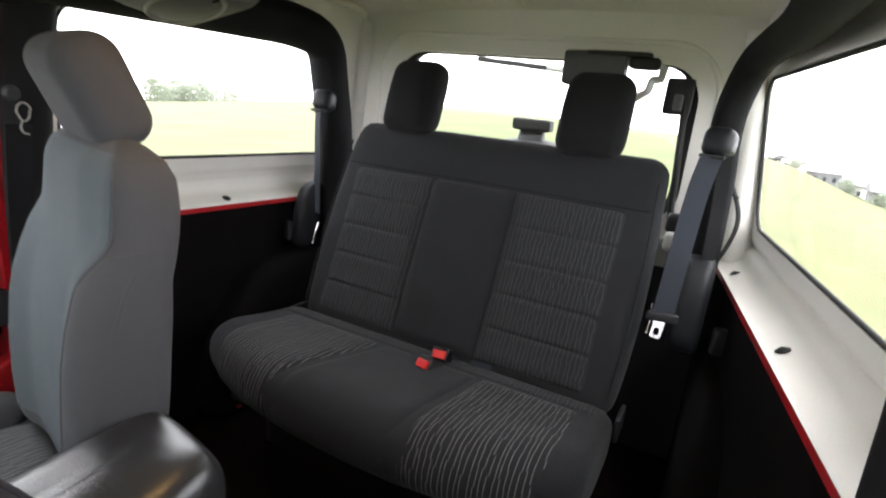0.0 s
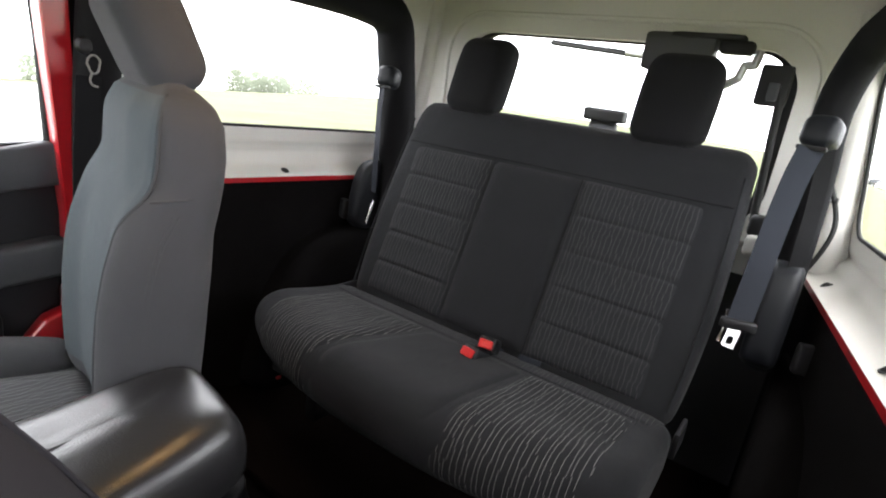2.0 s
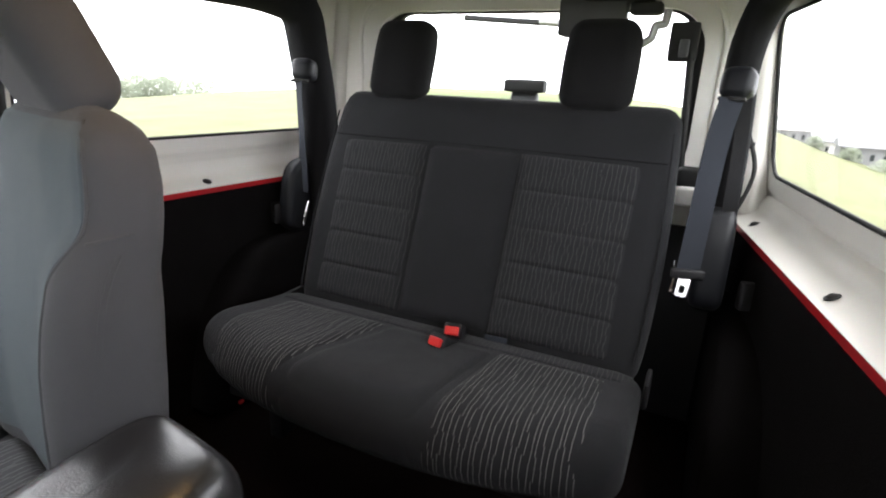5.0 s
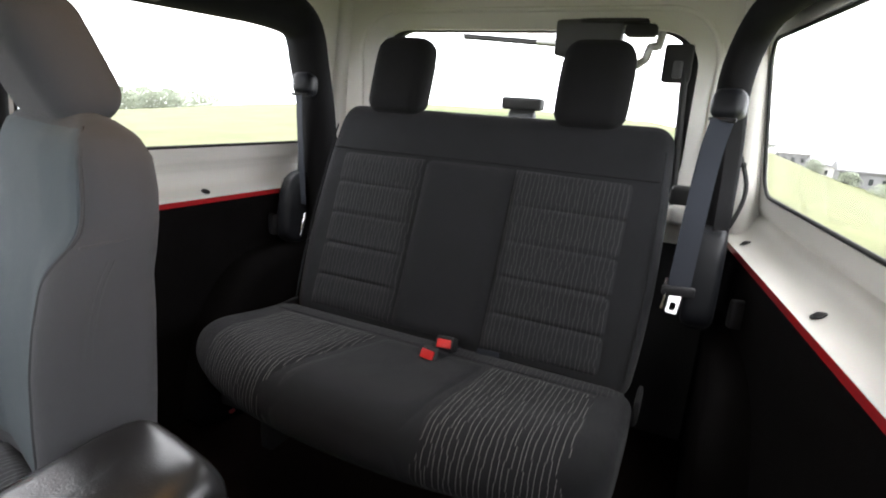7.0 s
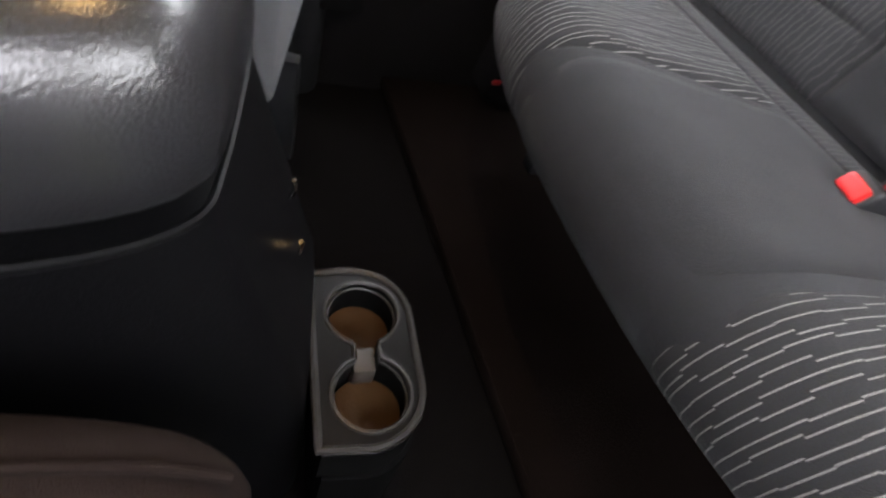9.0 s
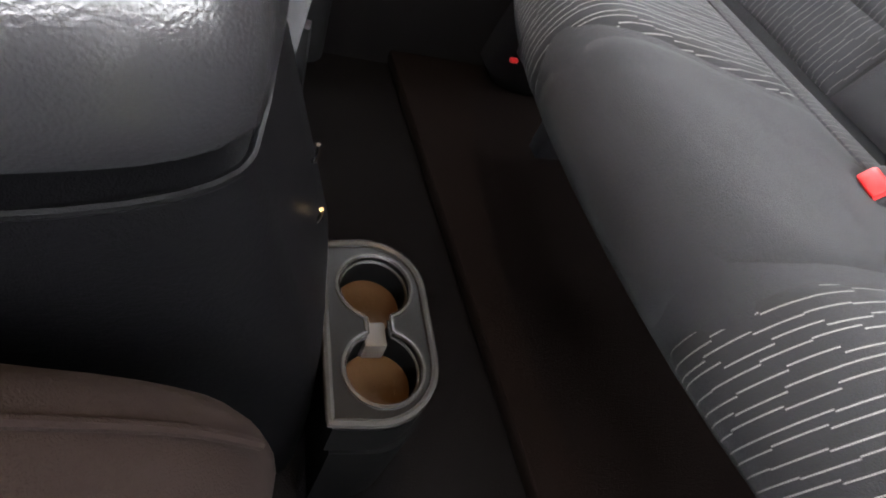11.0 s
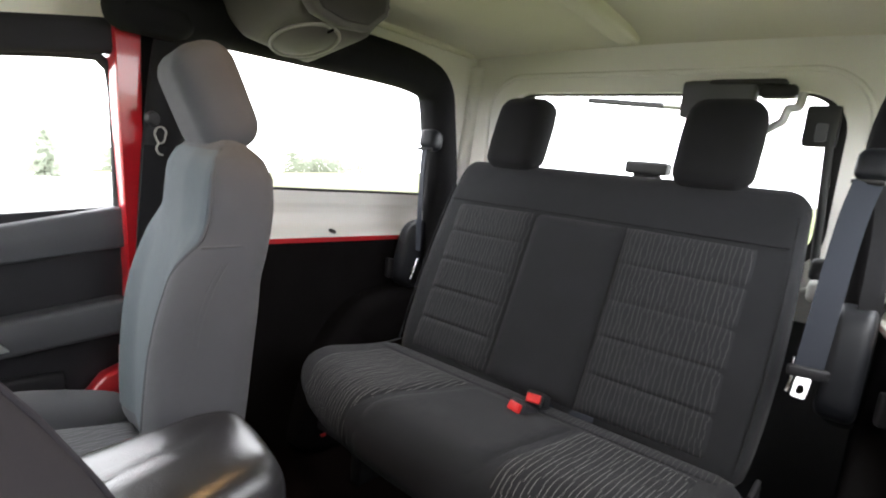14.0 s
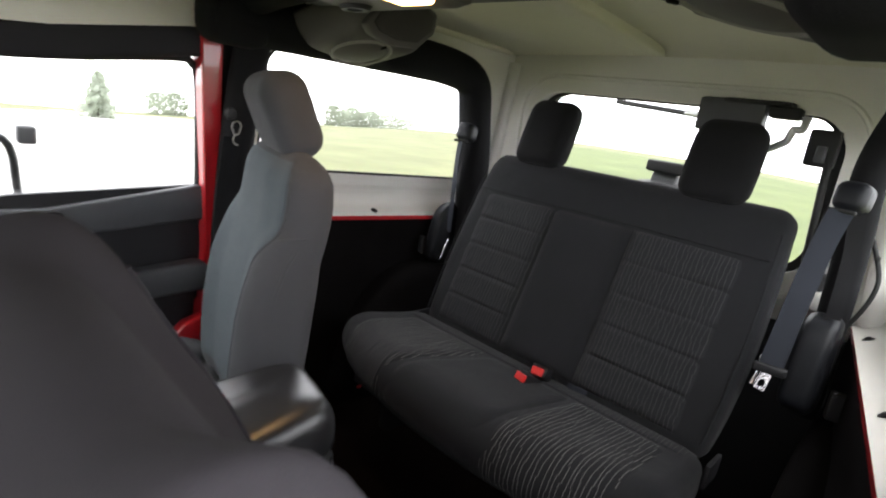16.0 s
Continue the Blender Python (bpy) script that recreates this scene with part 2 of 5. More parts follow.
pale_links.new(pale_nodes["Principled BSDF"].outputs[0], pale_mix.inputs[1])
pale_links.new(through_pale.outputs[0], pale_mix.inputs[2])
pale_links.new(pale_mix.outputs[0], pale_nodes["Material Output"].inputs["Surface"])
BARK = material("brown_bark", (0.10, 0.075, 0.055), 0.95, grain=0.6, grain_size=20, stain=0.3)
WHITE_PAINT = material("white_car_paint", (0.80, 0.80, 0.80), 0.3, grain=0.03, stain=0.04, coat=0.7)
DARK_GLASS = material("dark_car_glass", (0.03, 0.035, 0.04), 0.08, grain=0.02, stain=0.1, spec=0.8)
SIDING = material("grey_building_siding", (0.22, 0.22, 0.23), 0.85, grain=0.3, grain_size=6, stain=0.25, stain_size=0.6)
SIDING_PALE = material("pale_building_siding", (0.62, 0.61, 0.60), 0.85, grain=0.2, grain_size=6, stain=0.15, stain_size=0.6)
TAIL_RED = material("red_tail_lens", (0.35, 0.01, 0.01), 0.2, grain=0.02, stain=0.1)


# ---- shape helpers ----
def obj(name, bm, mat, parent=None, label="", angle=38):
    me = bpy.data.meshes.new(name)
    bm.normal_update()
    bm.to_mesh(me)
    bm.free()
    me.materials.append(mat)
    me.polygons.foreach_set("use_smooth", [True] * len(me.polygons))
    me.set_sharp_from_angle(angle=radians(angle))
    ob = new(name, me)
    ob.parent = parent
    if label:
        tagged(ob, label)
    return ob


def part(name, bm, mat, parent, label="", angle=38):
    return obj(name, bm, mat, parent, label, angle)


def thing(name, label, category, group="", at=(0, 0, 0)):
    ob = new(name)
    ob.empty_display_size = 0.05
    ob.location = at
    return tagged(ob, label, category, group)


def structure(name, bm, mat, label="", angle=38):
    return tagged(obj(name, bm, mat, None, label, angle), kind="structure")


def round_box(sx, sy, sz, r, n=5, m=None, warp=None):
    """A box with rounded edges: every vertex is pushed out from an inner box by r."""
    bm = bmesh.new()
    bmesh.ops.create_cube(bm, size=2)
    bmesh.ops.subdivide_edges(bm, edges=bm.edges[:], cuts=n, use_grid_fill=True)
    h = Vector((sx / 2, sy / 2, sz / 2))
    r = min(r, *h)
    k = r / h.length
    for v in bm.verts:
        c = Vector([math.copysign(abs(v.co[i]) ** 0.6, v.co[i]) * h[i] for i in range(3)])
        inner = Vector([max(-h[i] + r, min(h[i] - r, c[i])) for i in range(3)])
        d = c - inner
        v.co = inner + (d.normalized() * r if d.length > 1e-9 else d)
    if warp:
        for v in bm.verts:
            v.co = Vector(warp(*v.co))
    if m is not None:
        bmesh.ops.transform(bm, matrix=m, verts=bm.verts[:])
    return bm


def block(x0, x1, y0, y1, z0, z1, r=0.004, n=3, warp=None):
    return round_box(x1 - x0, y1 - y0, z1 - z0, r, n, pose((x0 + x1) / 2, (y0 + y1) / 2, (z0 + z1) / 2), warp)


def bent(bm, warp):
    """Bends a finished piece where it stands."""
    for v in bm.verts:
        v.co = Vector(warp(*v.co))
    return bm


def cut_corners(pts, times, closed):
    """Rounds a line of points by cutting its corners."""
    pts = [Vector(p) for p in pts]
    for _ in range(times):
        out = []
        count = len(pts)
        for i in range(count if closed else count - 1):
            a, b = pts[i], pts[(i + 1) % count]
            out += [a.lerp(b, 0.25), a.lerp(b, 0.75)]
        if not closed:
            out = [pts[0], *out, pts[-1]]
        pts = out
    return pts


def even(pts, count, closed=False):
    """The same line in even steps."""
    pts = [Vector(p) for p in pts]
    if closed:
        pts = pts + [pts[0]]
    far = [0.0]
    for a, b in zip(pts, pts[1:]):
        far.append(far[-1] + (b - a).length)
    out, j = [], 0
    for i in range(count):
        s = far[-1] * i / (count if closed else count - 1)
        while j < len(far) - 2 and far[j + 1] < s:
            j += 1
        span = far[j + 1] - far[j]
        out.append(pts[j].lerp(pts[j + 1], (s - far[j]) / span if span > 0 else 0))
    return out


def loft(profile, x0, x1, r, count=56, mids=10, warp=None):
    """A cushion: a closed outline (y, z) carried from x0 to x1, its two ends rounded by r."""
    line = even(cut_corners([(p[0], p[1], 0) for p in profile], 3, True), count, True)
    area = sum(a.x * b.y - b.x * a.y for a, b in zip(line, line[1:] + line[:1]))
    side = 1 if area > 0 else -1
    normals = []
    for i in range(count):
        d = (line[(i + 1) % count] - line[i - 1]).normalized()
        normals.append(Vector((d.y, -d.x, 0)) * side)
    left = [(x0 + r * (1 - math.cos(math.pi / 2 * i / 5)), r * (1 - math.sin(math.pi / 2 * i / 5))) for i in range(6)]
    right = [(x1 - r * (1 - math.cos(math.pi / 2 * i / 5)), r * (1 - math.sin(math.pi / 2 * i / 5))) for i in range(5, -1, -1)]
    inner = [(x0 + r + (x1 - x0 - 2 * r) * i / mids, 0.0) for i in range(1, mids)]
    bm = bmesh.new()
    rings = []
    for x, inset in left + inner + right:
        rings.append([bm.verts.new((x, line[i].x - normals[i].x * inset, line[i].y - normals[i].y * inset)) for i in range(count)])
    for a, b in zip(rings, rings[1:]):
        for i in range(count):
            bm.faces.new((a[i], a[(i + 1) % count], b[(i + 1) % count], b[i]))
    for ring in (rings[0], rings[-1]):
        mid = bm.verts.new(sum((v.co for v in ring), Vector()) / count)
        for i in range(count):
            bm.faces.new((ring[i], ring[(i + 1) % count], mid))
    if warp:
        for v in bm.verts:
            v.co = Vector(warp(*v.co))
    bmesh.ops.recalc_face_normals(bm, faces=bm.faces[:])
    return bm


def padded(path, x0, x1, height, bands=1, nx=18, ny=40, soft=0.026, warp=None, taper=0.0):
    """A padded panel laid on an open line (y, z), from x0 to x1, its rim sunk and its bands parted by stitched grooves."""
    line = even(cut_corners([(p[0], p[1], 0) for p in path], 3, False), ny)
    total = sum((b - a).length for a, b in zip(line, line[1:]))
    bm = bmesh.new()
    grid = []
    for j, p in enumerate(line):
        d = (line[min(j + 1, ny - 1)] - line[max(j - 1, 0)]).normalized()
        nrm = Vector((-d.y, d.x, 0))
        t = j / (ny - 1)
        row = []
        for i in range(nx):
            u = i / (nx - 1)
            x = x0 + (x1 - x0) * u
            ends = min(u * abs(x1 - x0), (1 - u) * abs(x1 - x0))
            f = t * bands % 1.0
            groove = min(f, 1 - f) * total / bands if bands > 1 and 0 < j < ny - 1 else 1
            rim = min(t * total, (1 - t) * total)
            lift = height * min(1.0, ends / soft) ** 0.5 * min(1.0, rim / soft) ** 0.5 * (0.25 + 0.75 * min(1.0, groove / 0.007) ** 0.6)
            q = p + nrm * (lift - (0.004 if (i in (0, nx - 1) or j in (0, ny - 1)) else 0))
            row.append(bm.verts.new((x, q.x, q.y)))
        grid.append(row)
    for a, b in zip(grid, grid[1:]):
        for i in range(nx - 1):
            bm.faces.new((a[i], a[i + 1], b[i + 1], b[i]))
    if warp:
        for v in bm.verts:
            v.co = Vector(warp(*v.co))
    bmesh.ops.recalc_face_normals(bm, faces=bm.faces[:])
    return bm


def tube(pts, r, sides=12, rounds=3, closed=False, steps=40, cap=True, r2=None):
    """A round bar along a line; r2 is the radius at its far end."""
    line = even(cut_corners(pts, rounds, closed), steps, closed)
    bm = bmesh.new()
    rings = []
    up = Vector((0.123, 0.271, 0.954))
    for i, p in enumerate(line):
        d = (line[(i + 1) % steps] - line[i - 1]) if closed else (line[min(i + 1, steps - 1)] - line[max(i - 1, 0)])
        d.normalize()
        side = d.cross(up).normalized()
        up = side.cross(d).normalized()
        rr = r if r2 is None else r + (r2 - r) * i / (steps - 1)
        rings.append([bm.verts.new(p + (side * math.cos(a) + up * math.sin(a)) * rr) for a in [2 * math.pi * s / sides for s in range(sides)]])
    pairs = list(zip(rings, rings[1:])) + ([(rings[-1], rings[0])] if closed else [])
    for a, b in pairs:
        for s in range(sides):
            bm.faces.new((a[s], a[(s + 1) % sides], b[(s + 1) % sides], b[s]))
    if not closed and cap:
        bm.faces.new(rings[0])
        bm.faces.new(rings[-1][::-1])
    bmesh.ops.recalc_face_normals(bm, faces=bm.faces[:])
    return bm


def ribbon(pts, wide, thick, across, rounds=2, steps=24):
    """A flat strap along a line, its width along the given direction."""
    line = even(cut_corners(pts, rounds, False), steps)
    bm = bmesh.new()
    rings = []
    for i, p in enumerate(line):
        d = (line[min(i + 1, steps - 1)] - line[max(i - 1, 0)]).normalized()
        w = Vector(across)
        w = (w - d * w.dot(d)).normalized()
        nrm = d.cross(w)
        rings.append([bm.verts.new(p + w * (wide / 2 * a) + nrm * (thick / 2 * b)) for a, b in ((-1, -1), (1, -1), (1, 1), (-1, 1))])
    for a, b in zip(rings, rings[1:]):
        for s in range(4):
            bm.faces.new((a[s], a[(s + 1) % 4], b[(s + 1) % 4], b[s]))
    bm.faces.new(rings[0])
    bm.faces.new(rings[-1][::-1])
    bmesh.ops.recalc_face_normals(bm, faces=bm.faces[:])
    return bm


def round_rect(x0, x1, y0, y1, r, seg=8):
    pts = []
    for cx, cy, a0 in ((x1 - r, y1 - r, 0), (x0 + r, y1 - r, 90), (x0 + r, y0 + r, 180), (x1 - r, y0 + r, 270)):
        for i in range(seg + 1):
            a = radians(a0 + 90 * i / seg)
            pts.append((cx + r * math.cos(a), cy + r * math.sin(a)))
    return pts


def plate(outer, holes, thick, place):
    """A flat plate with holes, given in (u, v); place(u, v, w) lays it into the room, w from 0 to thick."""
    bm = bmesh.new()
    edges = []
    for loop in (outer, *holes):
        vs = [bm.verts.new((u, v, 0)) for u, v in loop]
        edges += [bm.edges.new((vs[i], vs[(i + 1) % len(vs)])) for i in range(len(vs))]
    bmesh.ops.triangle_fill(bm, edges=edges, use_beauty=True)
    got = bmesh.ops.extrude_face_region(bm, geom=bm.faces[:])
    for v in got["geom"]:
        if isinstance(v, bmesh.types.BMVert):
            v.co.z = thick
    for v in bm.verts:
        v.co = Vector(place(*v.co))
    bmesh.ops.recalc_face_normals(bm, faces=bm.faces[:])
    return bm


def soft_plate(outer, thick, r, place):
    """A plate without holes, its rim rounded off by r."""
    bm = bmesh.new()
    low, high = ([bm.verts.new((u, v, w)) for u, v in outer] for w in (0, thick))
    count = len(outer)
    for i in range(count):
        bm.faces.new((low[i], low[(i + 1) % count], high[(i + 1) % count], high[i]))
    bm.faces.new(low[::-1])
    bm.faces.new(high)
    bmesh.ops.recalc_face_normals(bm, faces=bm.faces[:])
    bmesh.ops.bevel(bm, geom=bm.edges[:], offset=r, segments=3, profile=0.5, affect="EDGES", clamp_overlap=True)
    bmesh.ops.triangulate(bm, faces=[f for f in bm.faces if len(f.verts) > 4])
    for v in bm.verts:
        v.co = Vector(place(*v.co))
    bmesh.ops.recalc_face_normals(bm, faces=bm.faces[:])
    return bm


def lathe(outline, m, sides=32):
    """A round body from (radius, height) pairs about the local z axis."""
    bm = bmesh.new()
    rings = [[bm.verts.new((r * math.cos(2 * math.pi * s / sides), r * math.sin(2 * math.pi * s / sides), h)) for s in range(sides)]
             for r, h in outline]
    for a, b in zip(rings, rings[1:]):
        for s in range(sides):
            bm.faces.new((a[s], a[(s + 1) % sides], b[(s + 1) % sides], b[s]))
    bmesh.ops.transform(bm, matrix=m, verts=bm.verts[:])
    bmesh.ops.recalc_face_normals(bm, faces=bm.faces[:])
    return bm


# ---- the shell: floor, tub, hardtop ----
def rail_x(y, s=-1):
    """How far a top rail of the tub stands from the middle, passenger or driver side."""
    return 0.632 - 0.155 * y if s > 0 else 0.650 - 0.077 * y


def wall_x(y, z, s=-1):
    """How far a side wall of the hardtop stands from the middle; both lean in."""
    return 0.702 - 0.153 * y - 0.14 * (z - 0.65) if s > 0 else 0.692 - 0.078 * y - 0.10 * (z - 0.65)


FRONT, REAR = -1.75, 0.46


def side_panel(s, low):
    """The hardtop side below its window: flange, fillet, shallow panel and the step up to the window frame."""
    bm = bmesh.new()
    rings = []
    for j in range(25):
        y = -0.52 + (REAR + 0.52) * j / 24
        rx = rail_x(y, s)
        top = wall_x(y, low - 0.03, s)
        inner = cut_corners([(rx - 0.003, 0.6475, 0), (rx + 0.008, 0.650, 0), (rx + 0.034, 0.664, 0), (rx + 0.048, 0.676, 0), (rx + 0.052, 0.698, 0), (top + 0.017, 0.712, 0), (top + 0.015, low - 0.060, 0), (top + 0.010, low - 0.046, 0),
                             (top + 0.001, low - 0.034, 0), (top + 0.001, low - 0.028, 0)], 2, False)
        line = even(inner, 28) + [Vector((top + 0.034, low - 0.028, 0)), Vector((rx + 0.085, 0.640, 0)), Vector((rx - 0.001, 0.640, 0))]
        rings.append([bm.verts.new((s * p.x, y, p.y)) for p in line])
    for low_ring, high_ring in zip(rings, rings[1:]):
        for i in range(len(low_ring)):
            k = (i + 1) % len(low_ring)
            bm.faces.new((low_ring[i], low_ring[k], high_ring[k], high_ring[i]))
    bm.faces.new(rings[0][::-1])
    bm.faces.new(rings[-1])
    bmesh.ops.recalc_face_normals(bm, faces=bm.faces[:])
    return bm


floor = structure("floor", block(-0.74, 0.74, FRONT, REAR + 0.04, -0.06, 0.0, 0.003), FLOOR_CARPET, "black carpeted vehicle floor")
structure("floor_rear_step", block(-0.72, 0.72, -0.385, REAR, 0.0, 0.035, 0.012, 4), CARPET_WORN,
          "worn brown-black carpet step under the bench")
for sign, side in ((-1, "left"), (1, "right")):
    # lower tub side with its carpet
    structure(f"wall_{side}_tub", plate([(-0.52, -0.02), (REAR, -0.02), (REAR, 0.633), (-0.52, 0.633)], [], 0.03,
              lambda u, v, w, s=sign: (s * (rail_x(u, s) + w), u, v)), CARPET, "black carpeted inner side of the tub")
    structure(f"wheel_arch_{side}", loft([(-0.20, 0.0), (-0.185, 0.14), (-0.14, 0.31), (-0.07, 0.42), (0.02, 0.475), (0.15, 0.490), (0.44, 0.505), (0.44, 0.0)],
              sign * 0.655 - 0.090, sign * 0.655 + 0.090, 0.05, 60, 6), CARPET, "black carpeted wheel arch")
    # red painted rail and the cream flange of the hardtop on it
    structure(f"trim_rail_{side}", plate([(-0.52, 0.633), (REAR, 0.633), (REAR, 0.646), (-0.52, 0.646)], [], 0.045,
              lambda u, v, w, s=sign: (s * (rail_x(u, s) - 0.003 + w), u, v)), RED, "red painted top rail of the tub")
    low, end = (0.772, 0.352) if sign < 0 else (0.757, 0.400)
    structure(f"wall_{side}_lower", side_panel(sign, low), CREAM, "cream hardtop lower side panel curving into its bolted flange")
    hole = round_rect(-0.47, end, low, 1.105, 0.055, 8)
    structure(f"wall_{side}_hardtop", plate([(-0.52, low - 0.030), (REAR, low - 0.030), (REAR, 1.252), (-0.52, 1.252)], [hole], 0.010,
              lambda u, v, w, s=sign: (s * (wall_x(u, v, s) + w), u, v)), CREAM, "cream white hardtop side wall")
    seal_pts = [(sign * (wall_x(u, v, sign) + 0.004), u, v) for u, v in round_rect(-0.466, end - 0.004, low + 0.004, 1.101, 0.052, 8)]
    window = tagged(thing(f"window_{1 if sign < 0 else 2}", "fixed side window in a black rubber seal", "window"), kind="structure")
    part("seal", tube(seal_pts, 0.0042, 8, 0, True, 120), RUBBER, window)
    pane = part("pane", plate(round_rect(-0.474, end + 0.004, low - 0.004, 1.109, 0.055, 8), [], 0.004,
                lambda u, v, w, s=sign: (s * (wall_x(u, v, s) + 0.006 + w), u, v)), GLASS, window)
    pane.visible_shadow = False

# roof: a shallow vault with ribs
ROOF = [(-0.70, 1.195), (-0.672, 1.215), (-0.64, 1.242), (-0.58, 1.256), (-0.3, 1.264), (0, 1.268), (0.3, 1.264), (0.58, 1.256), (0.64, 1.242),
        (0.672, 1.215), (0.70, 1.195)]


def vault(y0, y1, thick, steps=20):
    bm = bmesh.new()
    rows = []
    line = even(cut_corners([(x, z, 0) for x, z in ROOF], 2, False), 60)
    for j in range(steps + 1):
        y = y0 + (y1 - y0) * j / steps
        drop = 0.02 * max(0, (y - 0.25) / 0.2) ** 2 if y > 0.25 else 0.0
        rows.append([(bm.verts.new((p.x, y, p.y - drop)), bm.verts.new((p.x * 1.03, y, p.y + thick))) for p in line])
    for a, b in zip(rows, rows[1:]):
        for i in range(len(line) - 1):
            bm.faces.new((a[i][0], b[i][0], b[i + 1][0], a[i + 1][0]))
            bm.faces.new((a[i][1], a[i + 1][1], b[i + 1][1], b[i][1]))
    for k in (0, -1):
        for i in range(len(line) - 1):
            bm.faces.new((rows[k][i][0], rows[k][i + 1][0], rows[k][i + 1][1], rows[k][i][1]))
    bmesh.ops.recalc_face_normals(bm, faces=bm.faces[:])
    return bm


structure("ceiling", vault(-0.62, REAR, 0.02), LINER, "cream textured hardtop roof lining")
structure("ceiling_front", vault(FRONT, -0.62, 0.02), LINER, "cream lining of the removable roof panels over the front seats")
structure("trim_roof_rib", block(-0.066, -0.002, -0.40, 0.385, 1.240, 1.275, 0.010, 6, lambda px, py, pz: (px - 0.08 * py, py, pz)), LINER, "raised stiffening rib of the roof lining")
structure("trim_roof_edge", tube([(-0.615, -0.4, 1.243), (-0.61, 0.0, 1.244), (-0.60, 0.4, 1.24)], 0.010, 8, 1), LINER)
structure("trim_roof_edge", tube([(0.615, -0.4, 1.243), (0.61, 0.0, 1.244), (0.60, 0.4, 1.24)], 0.010, 8, 1), LINER)


def rear_y(z):
    return 0.452 - 0.035 * (z - 0.65)


gate_hole = round_rect(-0.478, 0.440, 0.715, 1.128, 0.095, 10)
structure("wall_rear", plate([(-0.662, 0.60), (0.640, 0.60), (0.575, 1.25), (-0.604, 1.25)], [gate_hole], 0.035,
          lambda u, v, w: (u, rear_y(v) + w, v)), CREAM, "cream white hardtop rear wall")
structure("trim_rear_bead", tube([(u, rear_y(v) + 0.001, v) for u, v in round_rect(-0.535, 0.485, 0.66, 1.178, 0.125, 10)], 0.008, 8, 0, True, 140), CREAM,
          "raised bead round the rear window opening")
structure("wall_rear_lower", block(-0.66, 0.66, 0.47, 0.50, -0.03, 0.66, 0.004), PLASTIC, "black inner side of the tailgate")
for sign, side in ((-1, "left"), (1, "right")):
    structure(f"corner_{side}", tube([(-0.652, 0.458, 0.66), (-0.600, 0.446, 1.21)] if sign < 0 else [(0.604, 0.436, 0.66), (0.548, 0.424, 1.21)], 0.035, 12, 0, steps=6), CREAM,
              "rounded rear corner of the hardtop")

# front end and the driver's side, behind the camera
def door_line(x, y, z):
    """The door openings' upper edge drops towards the windscreen."""
    return x, y, z + 0.20 * max(-0.35, min(0.0, y + 0.62)) + 0.05 * max(-0.8, min(0.0, y + 0.97))


structure("wall_front_lower", block(-0.76, 0.76, FRONT - 0.03, FRONT, -0.06, 0.72, 0.004), PLASTIC, "black dashboard bulkhead")
structure("wall_front_header", block(-0.72, 0.72, FRONT - 0.03, FRONT, 1.16, 1.28, 0.004), PLASTIC)
for sign, side in ((-1, "left"), (1, "right")):
    structure(f"wall_front_pillar_{side}", block(sign * 0.70 - 0.04, sign * 0.70 + 0.04, FRONT - 0.03, FRONT + 0.02, 0.72, 1.2, 0.01), PLASTIC)
    if sign < 0:
        structure("trim_header_left", bent(block(-0.745, -0.690, FRONT, -0.555, 1.040, 1.108, 0.015, 14), door_line), HEADER, "dark grey padded header above the door")
        structure("ceiling_side_left", bent(block(-0.727, -0.703, FRONT, -0.555, 1.08, 1.215, 0.004, 14), lambda x, y, z: (x, y, door_line(x, y, z)[2] if z < 1.14 else z)), LINER,
                  "cream edge of the roof panel above the header")
    else:
        structure("trim_header_right", block(0.665, 0.735, FRONT, -0.60, 1.13, 1.21, 0.012), HEADER, "dark grey padded header above the door")
windscreen = tagged(thing("window_3", "windscreen behind the camera", "window"), kind="structure")
screen = part("pane", plate([(-0.68, 0.72), (0.68, 0.72), (0.68, 1.16), (-0.68, 1.16)], [], 0.004, lambda u, v, w: (u, FRONT - 0.02 + w, v)), GLASS, windscreen)
screen.visible_shadow = False
# unseen wall added at the driver's side; its height cuts light on the console
structure("wall_right_unseen", block(0.74, 0.79, FRONT, -0.62, 0.0, 0.78, 0.01), PLASTIC_GREY, "unseen dark grey wall closing the driver's side")

# rear glass in its black frame
gate = tagged(thing("window_4", "rear gate window in a wide black frame", "window"), kind="structure")
part("window_frame", plate(round_rect(-0.485, 0.446, 0.70, 1.134, 0.095, 10), [round_rect(-0.438, 0.412, 0.735, 1.124, 0.07, 10)], 0.02,
     lambda u, v, w: (u, rear_y(v) + 0.030 + w, v)), RUBBER, gate)
rear_pane = part("pane", plate(round_rect(-0.46, 0.43, 0.72, 1.12, 0.08, 10), [], 0.004, lambda u, v, w: (u, rear_y(v) + 0.052 + w, v)), GLASS, gate)
rear_pane.visible_shadow = False

# bolts of the hardtop flange
bolt = thing("flange_bolt", "black button-head bolt in the cream flange", "bolt", "hardtop bolts")
part("head", lathe([(0.0005, 0.006), (0.004, 0.0055), (0.007, 0.0035), (0.0085, 0.0)], pose(0, 0, 0), 20), RUBBER, bolt)
part("washer", lathe([(0.0115, 0.0), (0.0115, 0.0015), (0.0005, 0.0015)], pose(0, 0, 0), 20), PLASTIC, bolt)
bolt.matrix_world = pose(-rail_x(-0.067) - 0.021, -0.067, 0.6585, 0, 27, 0)
for s, y in ((1, -0.160), (1, 0.300), (-1, 0.405)):
    copy_thing(bolt, pose(s * (rail_x(y, s) + 0.021), y, 0.6585, 0, -27 * s, 0))

